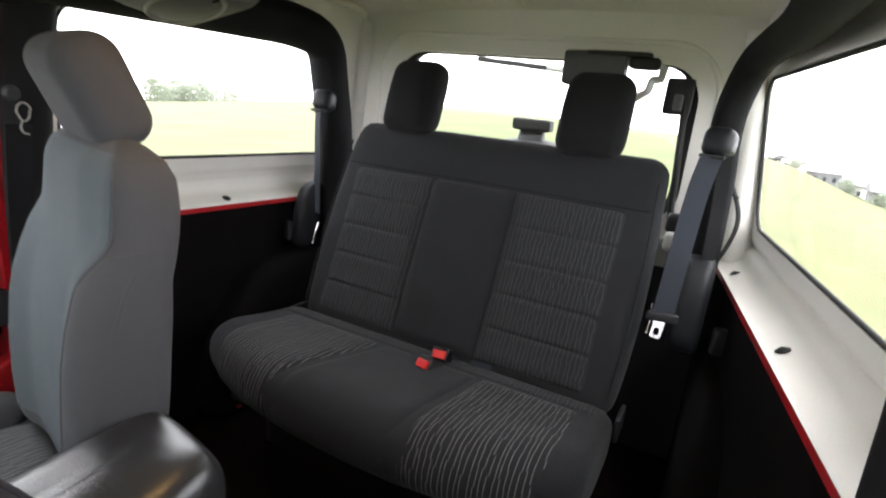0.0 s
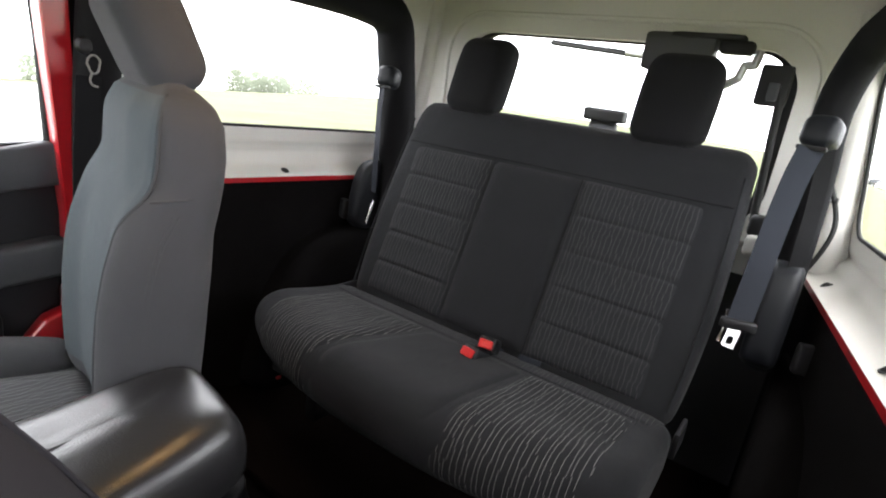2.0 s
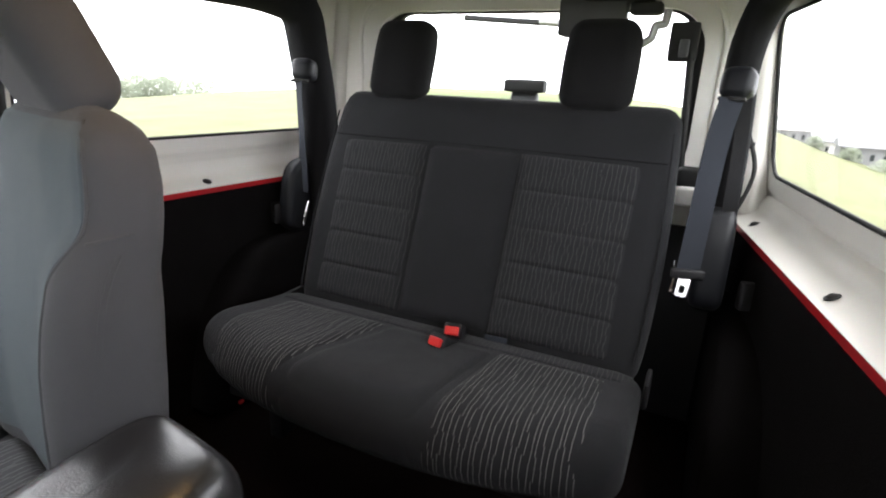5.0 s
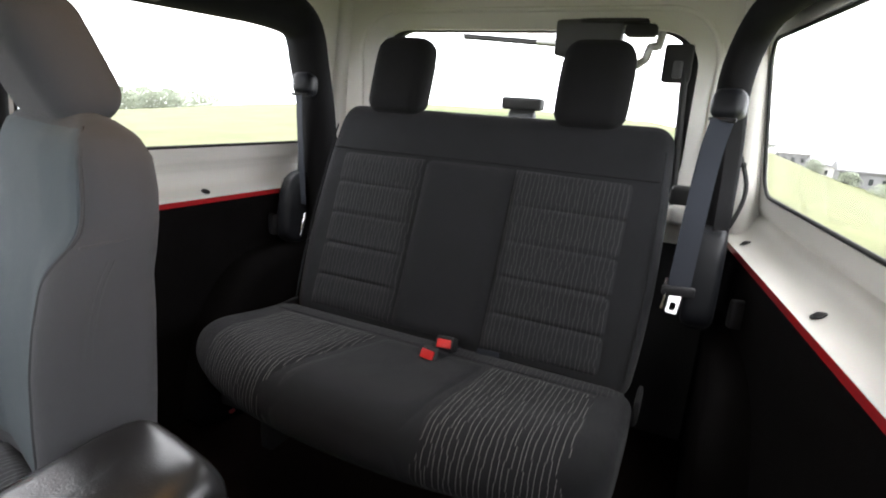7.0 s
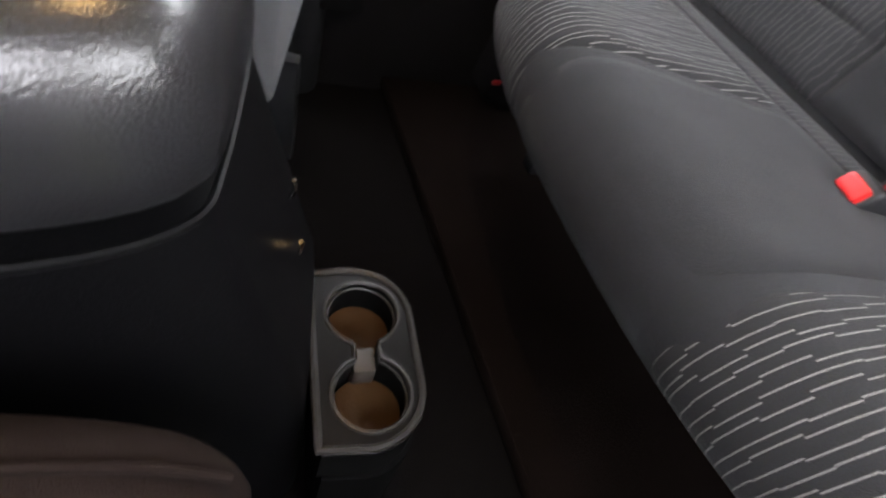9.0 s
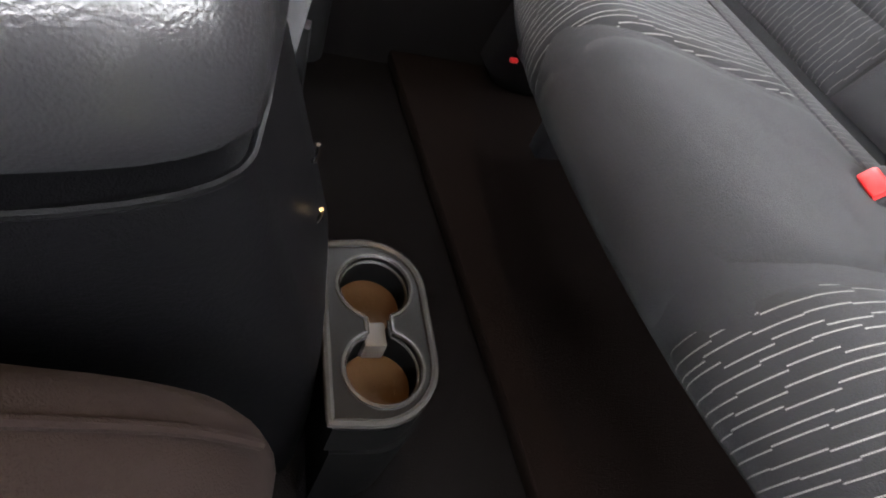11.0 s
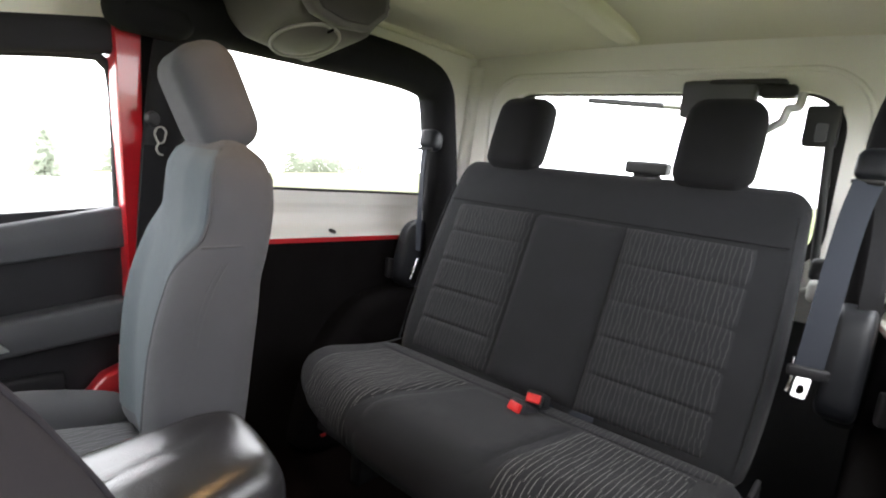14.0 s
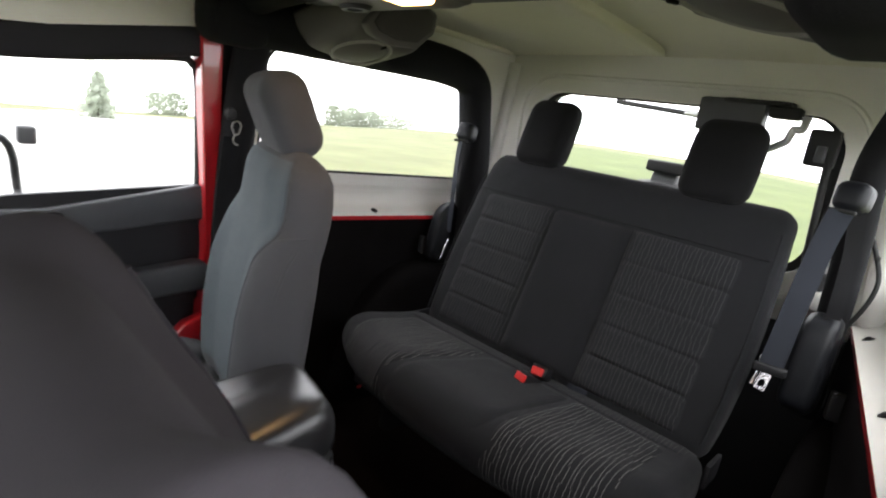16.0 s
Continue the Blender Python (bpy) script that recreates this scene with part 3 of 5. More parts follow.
# ---- roll cage ----
cage = thing("roll_cage", "black padded roll cage round the cabin", "roll cage")
for s in (-1, 1):
    near = 1 if s > 0 else 0
    start = [(s * 0.61, -0.66, 1.14)] if s < 0 else [(s * 0.625, -1.7, 1.12), (s * 0.62, -1.2, 1.135), (s * 0.61, -0.6, 1.14)]
    part("side_bar", tube(start + [(s * 0.605, -0.1, 1.145), (s * (0.60 - 0.025 * near), 0.11, 1.145), (s * (0.597 - 0.055 * near), 0.235, 1.12),
                           (s * (0.590 - 0.075 * near), 0.252, 1.0), (s * (0.568 - 0.035 * near), 0.262, 0.85), (s * (0.550 - 0.010 * near), 0.28, 0.45)], 0.064 - 0.018 * near, 18, 3, steps=90, r2=0.052 - 0.022 * near), PADDING, cage)
    foot = -0.525 if s < 0 else -0.56
    part("centre_post", tube([(s * (0.62 + 0.08 * near), foot, 1.14), (s * (0.655 + 0.07 * near), foot - 0.01, 1.05), (s * (0.685 + 0.06 * near), foot - 0.02, 0.75), (s * (0.69 + 0.055 * near), foot - 0.03, 0.0)], 0.042, 16, 2, steps=40), PADDING, cage)
    part("corner_gusset", round_box(0.10, 0.16, 0.12, 0.04, 6, pose(s * 0.60, -0.60 if s < 0 else -0.72, 1.13)), PADDING, cage)
part("cross_bar", tube([(-0.61, -0.57, 1.175), (-0.4, -0.57, 1.205), (0, -0.57, 1.216), (0.4, -0.57, 1.214), (0.61, -0.57, 1.195)], 0.040, 16, 2, steps=30), PADDING, cage)

# ---- sound bar with its two speaker pods and the lit dome lamp ----
bar = thing("sound_bar", "dark overhead sound bar with oval speakers and a lit dome lamp", "sound bar")
part("housing", round_box(1.02, 0.15, 0.070, 0.03, 10, pose(0, -0.50, 1.216)), PLASTIC_GREY, bar)
for s in (-1, 1):
    spot = Vector((-0.425, -0.372, 1.104)) if s < 0 else Vector((0.425, -0.450, 1.163))
    facing = pose(*spot, 172, 0, 0) @ pose(0, 0, 0, 0, -13 * s, 0)
    pod = part("speaker_pod", round_box(0.25, 0.21, 0.09, 0.022, 10, facing @ pose(0, 0, -0.045),
               lambda x, y, z: (x * (1 - 0.22 * max(-0.6, z / 0.045)), y * (1 - 0.22 * max(-0.6, z / 0.045)), z)), POD, bar)
    # the cheek towards the middle with its dark scooped panel
    cheek = lambda u, v, w, c=spot, k=s: (c.x - k * (0.088 + w + 0.10 * v), c.y + u, c.z + v)
    outline = [(-0.075, 0.048), (-0.062, 0.072), (0.015, 0.116), (0.070, 0.116), (0.106, 0.104), (0.108, 0.064), (0.066, 0.026), (0.0, 0.020), (-0.055, 0.030)]
    part("cheek", soft_plate([(u * 1.07, 0.07 + (v - 0.07) * 1.07) for u, v in outline], 0.030, 0.008, cheek), POD, pod)
    part("scoop", soft_plate([(u * 0.90 + 0.003, 0.072 + (v - 0.07) * 0.86) for u, v in outline], 0.006, 0.002, lambda u, v, w, f=cheek: f(u, v, w + 0.0275)), POD_SCOOP, pod, "dark scooped panel")
    m = facing @ Matrix.Diagonal((1.32, 0.80, 1, 1))
    part("grille", lathe([(0.0005, 0.012), (0.03, 0.011), (0.05, 0.007), (0.064, 0.001), (0.066, -0.004)], m), POD, pod, "oval speaker grille")
    ring = part("ring", tube([m @ Vector((0.067 * math.cos(a), 0.067 * math.sin(a), 0.002)) for a in [k * math.pi / 16 for k in range(32)]], 0.0040, 8, 0, True, 64), POD_RING, pod, "paler speaker ring")
    part("badge", round_box(0.014, 0.006, 0.006, 0.002, 3, m @ pose(-0.066 * s, 0.004, 0.010)), BEZEL, ring)
lamp_body = part("dome_lamp", round_box(0.31, 0.13, 0.05, 0.016, 6, pose(-0.075, -0.605, 1.172)), POD, bar)
part("lens", round_box(0.075, 0.055, 0.014, 0.006, 5, pose(0.015, -0.625, 1.147)), LAMP_GLOW, lamp_body, "lit warm lens")
part("switch", lathe([(0.0005, 0.004), (0.010, 0.004), (0.012, 0.008), (0.020, 0.008), (0.024, 0.0)], pose(-0.155, -0.590, 1.148, 180) @ Matrix.Diagonal((1.7, 0.9, 1, 1)), 24), PLASTIC, lamp_body)
dome = bpy.data.lights.new("dome_lamp_light", "AREA")
dome.energy, dome.color, dome.size = 0.45, (1.0, 0.60, 0.25), 0.045
dome_ob = new("dome_lamp_light", dome)
dome_ob.matrix_world = look((0.015, -0.625, 1.134), (0.015, -0.625, 0))

# ---- rear bench ----
TILT = math.tan(radians(21.4))


def bench_y(z):
    """The front of the rear backrest at a height."""
    return 0.140 + (z - 0.78) * TILT


bench = thing("rear_bench_seat", "charcoal cloth rear bench with pale wavy-thread inserts", "car seat")
back_outline = [(bench_y(0.36) + 0.0, 0.36), (bench_y(0.5) - 0.004, 0.5), (bench_y(0.70) - 0.004, 0.70), (bench_y(0.84), 0.84), (bench_y(0.895) + 0.012, 0.893), (bench_y(0.90) + 0.05, 0.905),
                (bench_y(0.88) + 0.10, 0.885), (bench_y(0.70) + 0.12, 0.66), (bench_y(0.40) + 0.11, 0.36), (bench_y(0.35) + 0.05, 0.335)]


def back_shape(x, y, z):
    """Wider in the middle of its height, and hollowed a little at the top."""
    k = 1 + 0.03 * math.sin(math.pi * max(0, min(1, (z - 0.36) / 0.52)) ** 0.8)
    return x * k, y + 0.006 * math.cos(x * 9), z


part("backrest", loft(back_outline, -0.432, 0.428, 0.045, 64, 14, back_shape), CLOTH, bench)
front_line = [(bench_y(z) - 0.003, z) for z in (0.395, 0.5, 0.6, 0.7, 0.785)]
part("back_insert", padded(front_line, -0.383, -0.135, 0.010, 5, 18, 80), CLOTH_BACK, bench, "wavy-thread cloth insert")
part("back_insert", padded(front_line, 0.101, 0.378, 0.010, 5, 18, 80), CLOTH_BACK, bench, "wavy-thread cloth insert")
part("back_centre", padded(front_line, -0.133, 0.099, 0.010, 1, 18, 40), CLOTH, bench)
for s in (-1, 1):
    part("piping", tube([back_shape(s * (0.419 if s < 0 else 0.415), bench_y(z) + 0.0015, z) for z in (0.40, 0.48, 0.56, 0.64, 0.72, 0.80, 0.85)], 0.0022, 6, 1), CLOTH, bench)
part("top_seam", tube([(x, bench_y(0.792) - 0.0035 + 0.006 * math.cos(x * 9), 0.792) for x in (-0.418, -0.3, -0.15, 0.0, 0.15, 0.3, 0.415)], 0.0014, 6, 1), CLOTH_BLACK, bench)
seat_outline = [(-0.005, 0.33), (-0.02, 0.382), (-0.10, 0.390), (-0.22, 0.402), (-0.33, 0.415), (-0.39, 0.404), (-0.413, 0.36), (-0.395, 0.30), (-0.35, 0.265), (-0.2, 0.25), (-0.02, 0.26)]


def seat_shape(x, y, z):
    front = min(1.0, max(0.0, (-0.10 - y) / 0.25))
    return x, y + 0.105 * front * abs(x / 0.47) ** 2.4, z + 0.005


part("seat_cushion", loft(seat_outline, -0.470, 0.445, 0.032, 64, 16, seat_shape), CLOTH, bench)
seat_line = [(-0.085, 0.388), (-0.15, 0.394), (-0.24, 0.403), (-0.33, 0.413), (-0.375, 0.406), (-0.400, 0.373), (-0.405, 0.335), (-0.388, 0.30)][::-1]
def slant(k):
    """A cushion panel whose sides run a little askew from front to back."""
    return lambda x, y, z: seat_shape(x + k * max(-0.05, y + 0.36), y, z)


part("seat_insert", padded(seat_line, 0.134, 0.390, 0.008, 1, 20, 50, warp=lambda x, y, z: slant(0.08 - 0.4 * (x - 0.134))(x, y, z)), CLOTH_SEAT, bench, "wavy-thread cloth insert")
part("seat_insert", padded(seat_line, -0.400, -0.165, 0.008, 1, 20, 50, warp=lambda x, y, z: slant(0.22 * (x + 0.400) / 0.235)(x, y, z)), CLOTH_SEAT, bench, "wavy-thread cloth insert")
part("seat_centre", padded(seat_line, -0.162, 0.131, 0.007, 1, 20, 50, warp=lambda x, y, z: slant(0.22 - 0.14 * (x + 0.162) / 0.293)(x, y, z)), CLOTH, bench)
part("rear_roll", padded([(-0.028, 0.383), (-0.05, 0.386), (-0.08, 0.388)][::-1], -0.445, 0.425, 0.003, 1, 30, 12, 0.012, seat_shape), CLOTH_BACK, bench)
for x in (-0.40, 0.40):
    part("leg", block(x - 0.02, x + 0.02, -0.16, -0.04, 0.03, 0.27, 0.006), PLASTIC, bench)
part("seat_frame", block(-0.42, 0.42, -0.28, -0.04, 0.22, 0.262, 0.008), PLASTIC, bench)
part("release_tab", block(-0.314, -0.307, -0.352, -0.340, 0.272, 0.278, 0.002), BUCKLE_RED, bench, "small red release tab")
for s in (-1, 1):
    part("hinge_bracket", block(s * 0.452 - 0.006, s * 0.452 + 0.006, -0.05, 0.03, 0.33, 0.385, 0.005), PLASTIC, bench)
    part("release_lever", tube([(s * 0.462, 0.075, 0.610), (s * 0.466, 0.065, 0.575), (s * 0.462, 0.050, 0.550)], 0.004, 8, 1), CHROME, bench, "bright release lever")
part("label_tag", round_box(0.05, 0.004, 0.012, 0.001, 2, pose(0.133, -0.035, 0.398, -20, 0, 8)), WEBBING, bench)


def head_shape(x, y, z):
    return x * (1 - 0.10 * max(0, z / 0.1) ** 2 - 0.03 * max(0, -z / 0.1)), y + 0.010 * (x / 0.08) ** 2 + 0.02 * z / 0.1, z


for x in (-0.265, 0.238):
    rest = part("headrest", round_box(0.166, 0.085, 0.198, 0.036, 14, pose(x, 0.225, 0.985, -6), head_shape), CLOTH_BLACK, bench, "black cloth headrest")
    for d in (-0.04, 0.04):
        part("post", tube([(x + d, 0.215, 0.87), (x + d, 0.215, 0.92)], 0.006, 10, 0, steps=3), CHROME, rest)

# buckles between the cushions
for x, y, z, rz in ((0.054, -0.094, 0.424, 10), (0.038, -0.134, 0.411, -12)):
    buckle = thing("seat_belt_buckle", "black seat belt buckle with a bright red release button", "seat belt buckle", "bench buckles")
    m = pose(x, y, z, -28, 0, rz)
    part("housing", round_box(0.040, 0.056, 0.032, 0.007, 5, m @ pose(0, 0.022, 0.001)), PLASTIC, buckle)
    part("button", round_box(0.030, 0.014, 0.019, 0.003, 4, m @ pose(0, -0.007, -0.001)), BUCKLE_RED, buckle, "bright red button")
    part("stalk", ribbon([m @ Vector((0, 0.04, -0.008)), (x - 0.01, y + 0.07, z - 0.03), (x - 0.01, y + 0.10, z - 0.06)], 0.028, 0.004, (1, 0, 0)), WEBBING, buckle)

# ---- rear seat belts ----
for s in (-1, 1):
    belt = thing("rear_seat_belt", "grey rear seat belt hanging from a black guide" + (", bright tongue showing" if s > 0 else ""), "seat belt", "rear belts")
    g = Vector((0.508, 0.140, 0.950)) if s > 0 else Vector((-0.533, 0.152, 0.944))
    guide = part("guide", round_box(0.062, 0.060, 0.060, 0.020, 8, pose(g.x + s * 0.008, g.y + 0.02, g.z + 0.004, -12, 0, s * -14)), COVER, belt, "black moulded belt guide")
    part("slot", round_box(0.050, 0.012, 0.008, 0.003, 4, pose(g.x, g.y - 0.012, g.z - 0.024, -12, 0, s * -14)), RUBBER, guide)
    tip = Vector((0.487, 0.045, 0.60)) if s > 0 else Vector((-0.515, 0.13, 0.62))
    part("webbing", ribbon([(g.x, g.y - 0.015, g.z - 0.025), (g.x - s * 0.012, g.y - 0.03, g.z - 0.10), tip], 0.043 if s > 0 else 0.024, 0.0016, (1, 0.25 * s, 0)), WEBBING, belt)
    part("webbing", ribbon([(g.x + s * 0.022, g.y + 0.01, g.z - 0.02), (s * 0.570 - 0.015 * (1 + s), 0.185, 0.85), (s * 0.580 - 0.018 * (1 + s), 0.19, 0.70)], 0.030, 0.0016, (1, 0.6 * s, 0)), CLOTH_BLACK, belt)
    part("retractor_cover", loft([(0.125, 0.48), (0.13, 0.58), (0.15, 0.67), (0.19, 0.70), (0.26, 0.70), (0.30, 0.65), (0.31, 0.48)], (0.531 if s > 0 else -0.592) - 0.033, (0.531 if s > 0 else -0.592) + (0.033 if s > 0 else 0.018), 0.018, 40, 5), COVER, belt,
         "black retractor cover")
    part("anchor", round_box(0.03, 0.02, 0.06, 0.005, 4, pose(0.602 if s > 0 else -0.625, 0.125, 0.545, 0, 0, 20 * s)), PLASTIC, belt)
    if s > 0:
        tongue = part("tongue", plate(round_rect(-0.012, 0.012, -0.037, 0.0, 0.004, 4), [round_rect(-0.0055, 0.0055, -0.030, -0.015, 0.003, 4)], 0.003,
                      lambda u, v, w: (0.484 + u * 0.92 + v * 0.1, 0.040 + v * 0.18 + w - u * 0.25, 0.587 + v)), CHROME, belt, "bright metal belt tongue")
        part("grip", round_box(0.062, 0.014, 0.020, 0.005, 5, pose(0.487, 0.044, 0.595, 0, 0, 12)), PLASTIC, belt)
# loose cable down the rear corner
cable = thing("antenna_cable", "thin black cable looped down the hardtop corner", "cable")
part("cable", tube([(0.540, 0.315, 0.90), (0.560, 0.325, 0.855), (0.586, 0.33, 0.795), (0.588, 0.33, 0.755), (0.576, 0.33, 0.705), (0.558, 0.325, 0.660)], 0.005, 8, 3), RUBBER, cable)
part("clip", round_box(0.012, 0.012, 0.012, 0.003, 3, pose(0.572, 0.328, 0.830)), RUBBER, cable)

# ---- rear wiper, hinges and strut at the gate window ----
motor = thing("rear_wiper_motor", "black wiper motor cover with a bright bracket at the rear window", "wiper motor")
part("cover", round_box(0.165, 0.05, 0.090, 0.010, 6, pose(0.175, 0.405, 1.102)), PLASTIC_GREY, motor)
part("plate", round_box(0.16, 0.05, 0.012, 0.004, 4, pose(0.235, 0.40, 1.142)), RUBBER, motor)
part("bracket", tube([(0.350, 0.40, 1.118), (0.346, 0.395, 1.086), (0.326, 0.395, 1.084), (0.320, 0.395, 1.055), (0.283, 0.395, 1.030)], 0.010, 8, 0), SILVER, motor, "bright bent bracket")
part("pivot", round_box(0.075, 0.045, 0.030, 0.010, 5, pose(0.300, 0.405, 1.122)), RUBBER, motor)
wiper = thing("rear_wiper", "black and grey wiper arm along the top of the rear window", "wiper")
part("arm", ribbon([(-0.235, 0.545, 1.122), (0.0, 0.55, 1.108), (0.20, 0.55, 1.094)], 0.013, 0.012, (0, 0.3, 1), 0), RUBBER, wiper)
part("blade", ribbon([(0.00, 0.538, 1.110), (0.10, 0.538, 1.103)], 0.012, 0.014, (0, 0.3, 1), 0, 4), SILVER, wiper)
strut = thing("gate_strut", "black gas strut with a hinge box at the window side", "gas strut")
part("hinge_box", round_box(0.066, 0.035, 0.090, 0.006, 5, pose(0.392, 0.435, 1.050)), RUBBER, strut)
part("knuckle", round_box(0.022, 0.02, 0.04, 0.004, 4, pose(0.395, 0.413, 1.035)), PLASTIC_GREY, strut)
part("rod", tube([(0.412, 0.425, 1.03), (0.432, 0.43, 0.74)], 0.009, 10, 0, steps=4), RUBBER, strut)
bracket = thing("gate_latch", "black latch bracket and white ledge beside the bench", "latch")
part("latch", round_box(0.06, 0.05, 0.05, 0.012, 5, pose(0.458, 0.40, 0.735)), RUBBER, bracket)
part("ledge", round_box(0.10, 0.08, 0.05, 0.012, 5, pose(0.482, 0.40, 0.690)), CREAM, bracket, "white corner ledge")

# ---- outside: spare wheel with the high brake light ----
spare = thing("spare_wheel", "black spare tyre mounted behind the rear gate", "spare wheel")
part("tyre", lathe([(0.24, -0.11), (0.33, -0.12), (0.375, -0.09), (0.385, 0.0), (0.375, 0.09), (0.33, 0.12), (0.24, 0.11)], pose(-0.07, 0.72, 0.505, 90), 48), RUBBER, spare)
part("rim", lathe([(0.02, 0.04), (0.12, 0.05), (0.22, 0.09), (0.245, 0.11), (0.245, -0.1)], pose(-0.07, 0.72, 0.505, 90), 32), SILVER, spare)
stop_lamp = thing("high_brake_light", "black high brake light on a stalk above the spare wheel", "brake light")
part("lamp", round_box(0.135, 0.05, 0.040, 0.008, 6, pose(-0.076, 0.70, 0.934)), RUBBER, stop_lamp)
part("lens", round_box(0.12, 0.01, 0.022, 0.004, 4, pose(-0.076, 0.728, 0.934)), TAIL_RED, stop_lamp)
part("stalk", loft([(0.68, 0.80), (0.68, 0.918), (0.72, 0.918), (0.73, 0.80)], -0.121, -0.031, 0.01, 24, 4), PLASTIC_GREY, stop_lamp)


# ---- front seats ----
# the bucket backrest by height: half width, rear, front at the middle, front at the wings, corner radius
BUCKET = [(-0.06, 0.150, 0.030, -0.050, -0.060, 0.030), (-0.02, 0.194, 0.036, -0.066, -0.086, 0.030), (0.06, 0.204, 0.041, -0.068, -0.088, 0.034), (0.14, 0.206, 0.047, -0.066, -0.085, 0.034), (0.20, 0.204, 0.052, -0.062, -0.080, 0.036),
          (0.25, 0.200, 0.057, -0.056, -0.071, 0.036), (0.30, 0.194, 0.061, -0.046, -0.056, 0.038), (0.33, 0.194, 0.068, -0.038, -0.042, 0.040), (0.365, 0.192, 0.074, -0.030, -0.022, 0.040),
          (0.40, 0.190, 0.077, -0.028, -0.018, 0.040), (0.44, 0.184, 0.075, -0.026, -0.014, 0.038), (0.465, 0.170, 0.064, -0.016, -0.006, 0.032), (0.482, 0.138, 0.046, 0.002, 0.008, 0.018),
          (0.488, 0.10, 0.036, 0.016, 0.018, 0.008)]


def bucket_at(w):
    for low, high in zip(BUCKET, BUCKET[1:]):
        if w <= high[0] or high is BUCKET[-1]:
            k = (w - low[0]) / (high[0] - low[0])
            k = max(0.0, min(1.0, k))
            return [p + (q - p) * k for p, q in zip(low, high)]


def bucket_front(x, w):
    _, hw, _, mid, wing_y, r = bucket_at(w)
    past = abs(x) - (hw - r)
    if past > 0:
        return wing_y + r - math.sqrt(max(0.0, r * r - past * past))
    k = min(1.0, max(0.0, (abs(x) - 0.45 * hw) / (0.40 * hw)))
    return mid + (wing_y - mid) * k * k * (3 - 2 * k)


def bucket_back():
    bm = bmesh.new()
    rings = []
    steps = 46
    for j in range(steps + 1):
        k = j / steps
        w = -0.06 + 0.548 * (1 - (1 - k) ** 1.5)
        _, hw, rear, _, wing_y, r = bucket_at(w)
        pts = [(hw - r + r * math.cos(t), rear - r + r * math.sin(t)) for t in [math.pi / 2 * i / 6 for i in range(7)]]
        pts += [(hw * c, rear) for c in (0.4, 0.0, -0.4)]
        pts += [(-hw + r - r * math.sin(t), rear - r + r * math.cos(t)) for t in [math.pi / 2 * i / 6 for i in range(7)]]
        pts += [(-hw + r - r * math.cos(t), wing_y + r - r * math.sin(t)) for t in [math.pi / 2 * i / 6 for i in range(7)]]
        pts += [((hw - r) * c, bucket_front((hw - r) * c, w)) for c in [-1 + i / 8 for i in range(1, 16)]]
        pts += [(hw - r + r * math.sin(t), wing_y + r - r * math.cos(t)) for t in [math.pi / 2 * i / 6 for i in range(7)]]
        rings.append([bm.verts.new((x, y, w)) for x, y in pts])
    for low, high in zip(rings, rings[1:]):
        for i in range(len(low)):
            bm.faces.new((low[i], low[(i + 1) % len(low)], high[(i + 1) % len(low)], high[i]))
    bm.faces.new(rings[0][::-1])
    bm.faces.new(rings[-1])
    bmesh.ops.recalc_face_normals(bm, faces=bm.faces[:])
    return bm


def smooth_step(k):
    k = max(0.0, min(1.0, k))
    return k * k * (3 - 2 * k)


def bucket_panel(w0, w1, lift):
    """The pale panel on the front of the bucket, wrapped round its corners to the side seams, its rim sunk."""
    bm = bmesh.new()
    grid = []
    for j in range(41):
        w = w0 + (w1 - w0) * j / 40
        _, hw, _, _, wing_y, r = bucket_at(w)
        row = []
        for i in range(33):
            t = i / 16 - 1
            up = lift if 0 < i < 32 and 0 < j < 40 else -0.003
            up_to = smooth_step((w - 0.300) / 0.055)
            if abs(t) <= 0.72:
                x = (hw - r) * t / 0.72 * (0.94 + 0.06 * up_to)
                row.append(bm.verts.new((x, bucket_front(x, w) - up, w)))
            else:
                turn_by = (abs(t) - 0.72) / 0.28 * radians(36) * up_to
                x = (hw - r) * (0.94 + 0.06 * up_to) + (r + up) * math.sin(turn_by) + (1 - up_to) * 0.03 * (hw - r) * (abs(t) - 0.72) / 0.28
                row.append(bm.verts.new((math.copysign(x, t), (bucket_front(x, w) - up) * (1 - up_to) + (wing_y + r - (r + up) * math.cos(turn_by)) * up_to, w)))
        grid.append(row)
    for low, high in zip(grid, grid[1:]):
        for i in range(32):
            bm.faces.new((low[i], low[i + 1], high[i + 1], high[i]))
    bmesh.ops.recalc_face_normals(bm, faces=bm.faces[:])
    return bm


def bucket_edge(s, w):
    """The outer edge of the pale panel, where its piping runs."""
    _, hw, _, _, wing_y, r = bucket_at(w)
    k = smooth_step((w - 0.300) / 0.055)
    x = (hw - r) * (0.97 + 0.03 * k) + r * math.sin(radians(36) * k)
    return s * x, bucket_front(min(x, hw - 0.0005), w) * (1 - k) + (wing_y + r - r * math.cos(radians(36) * k)) * k, w


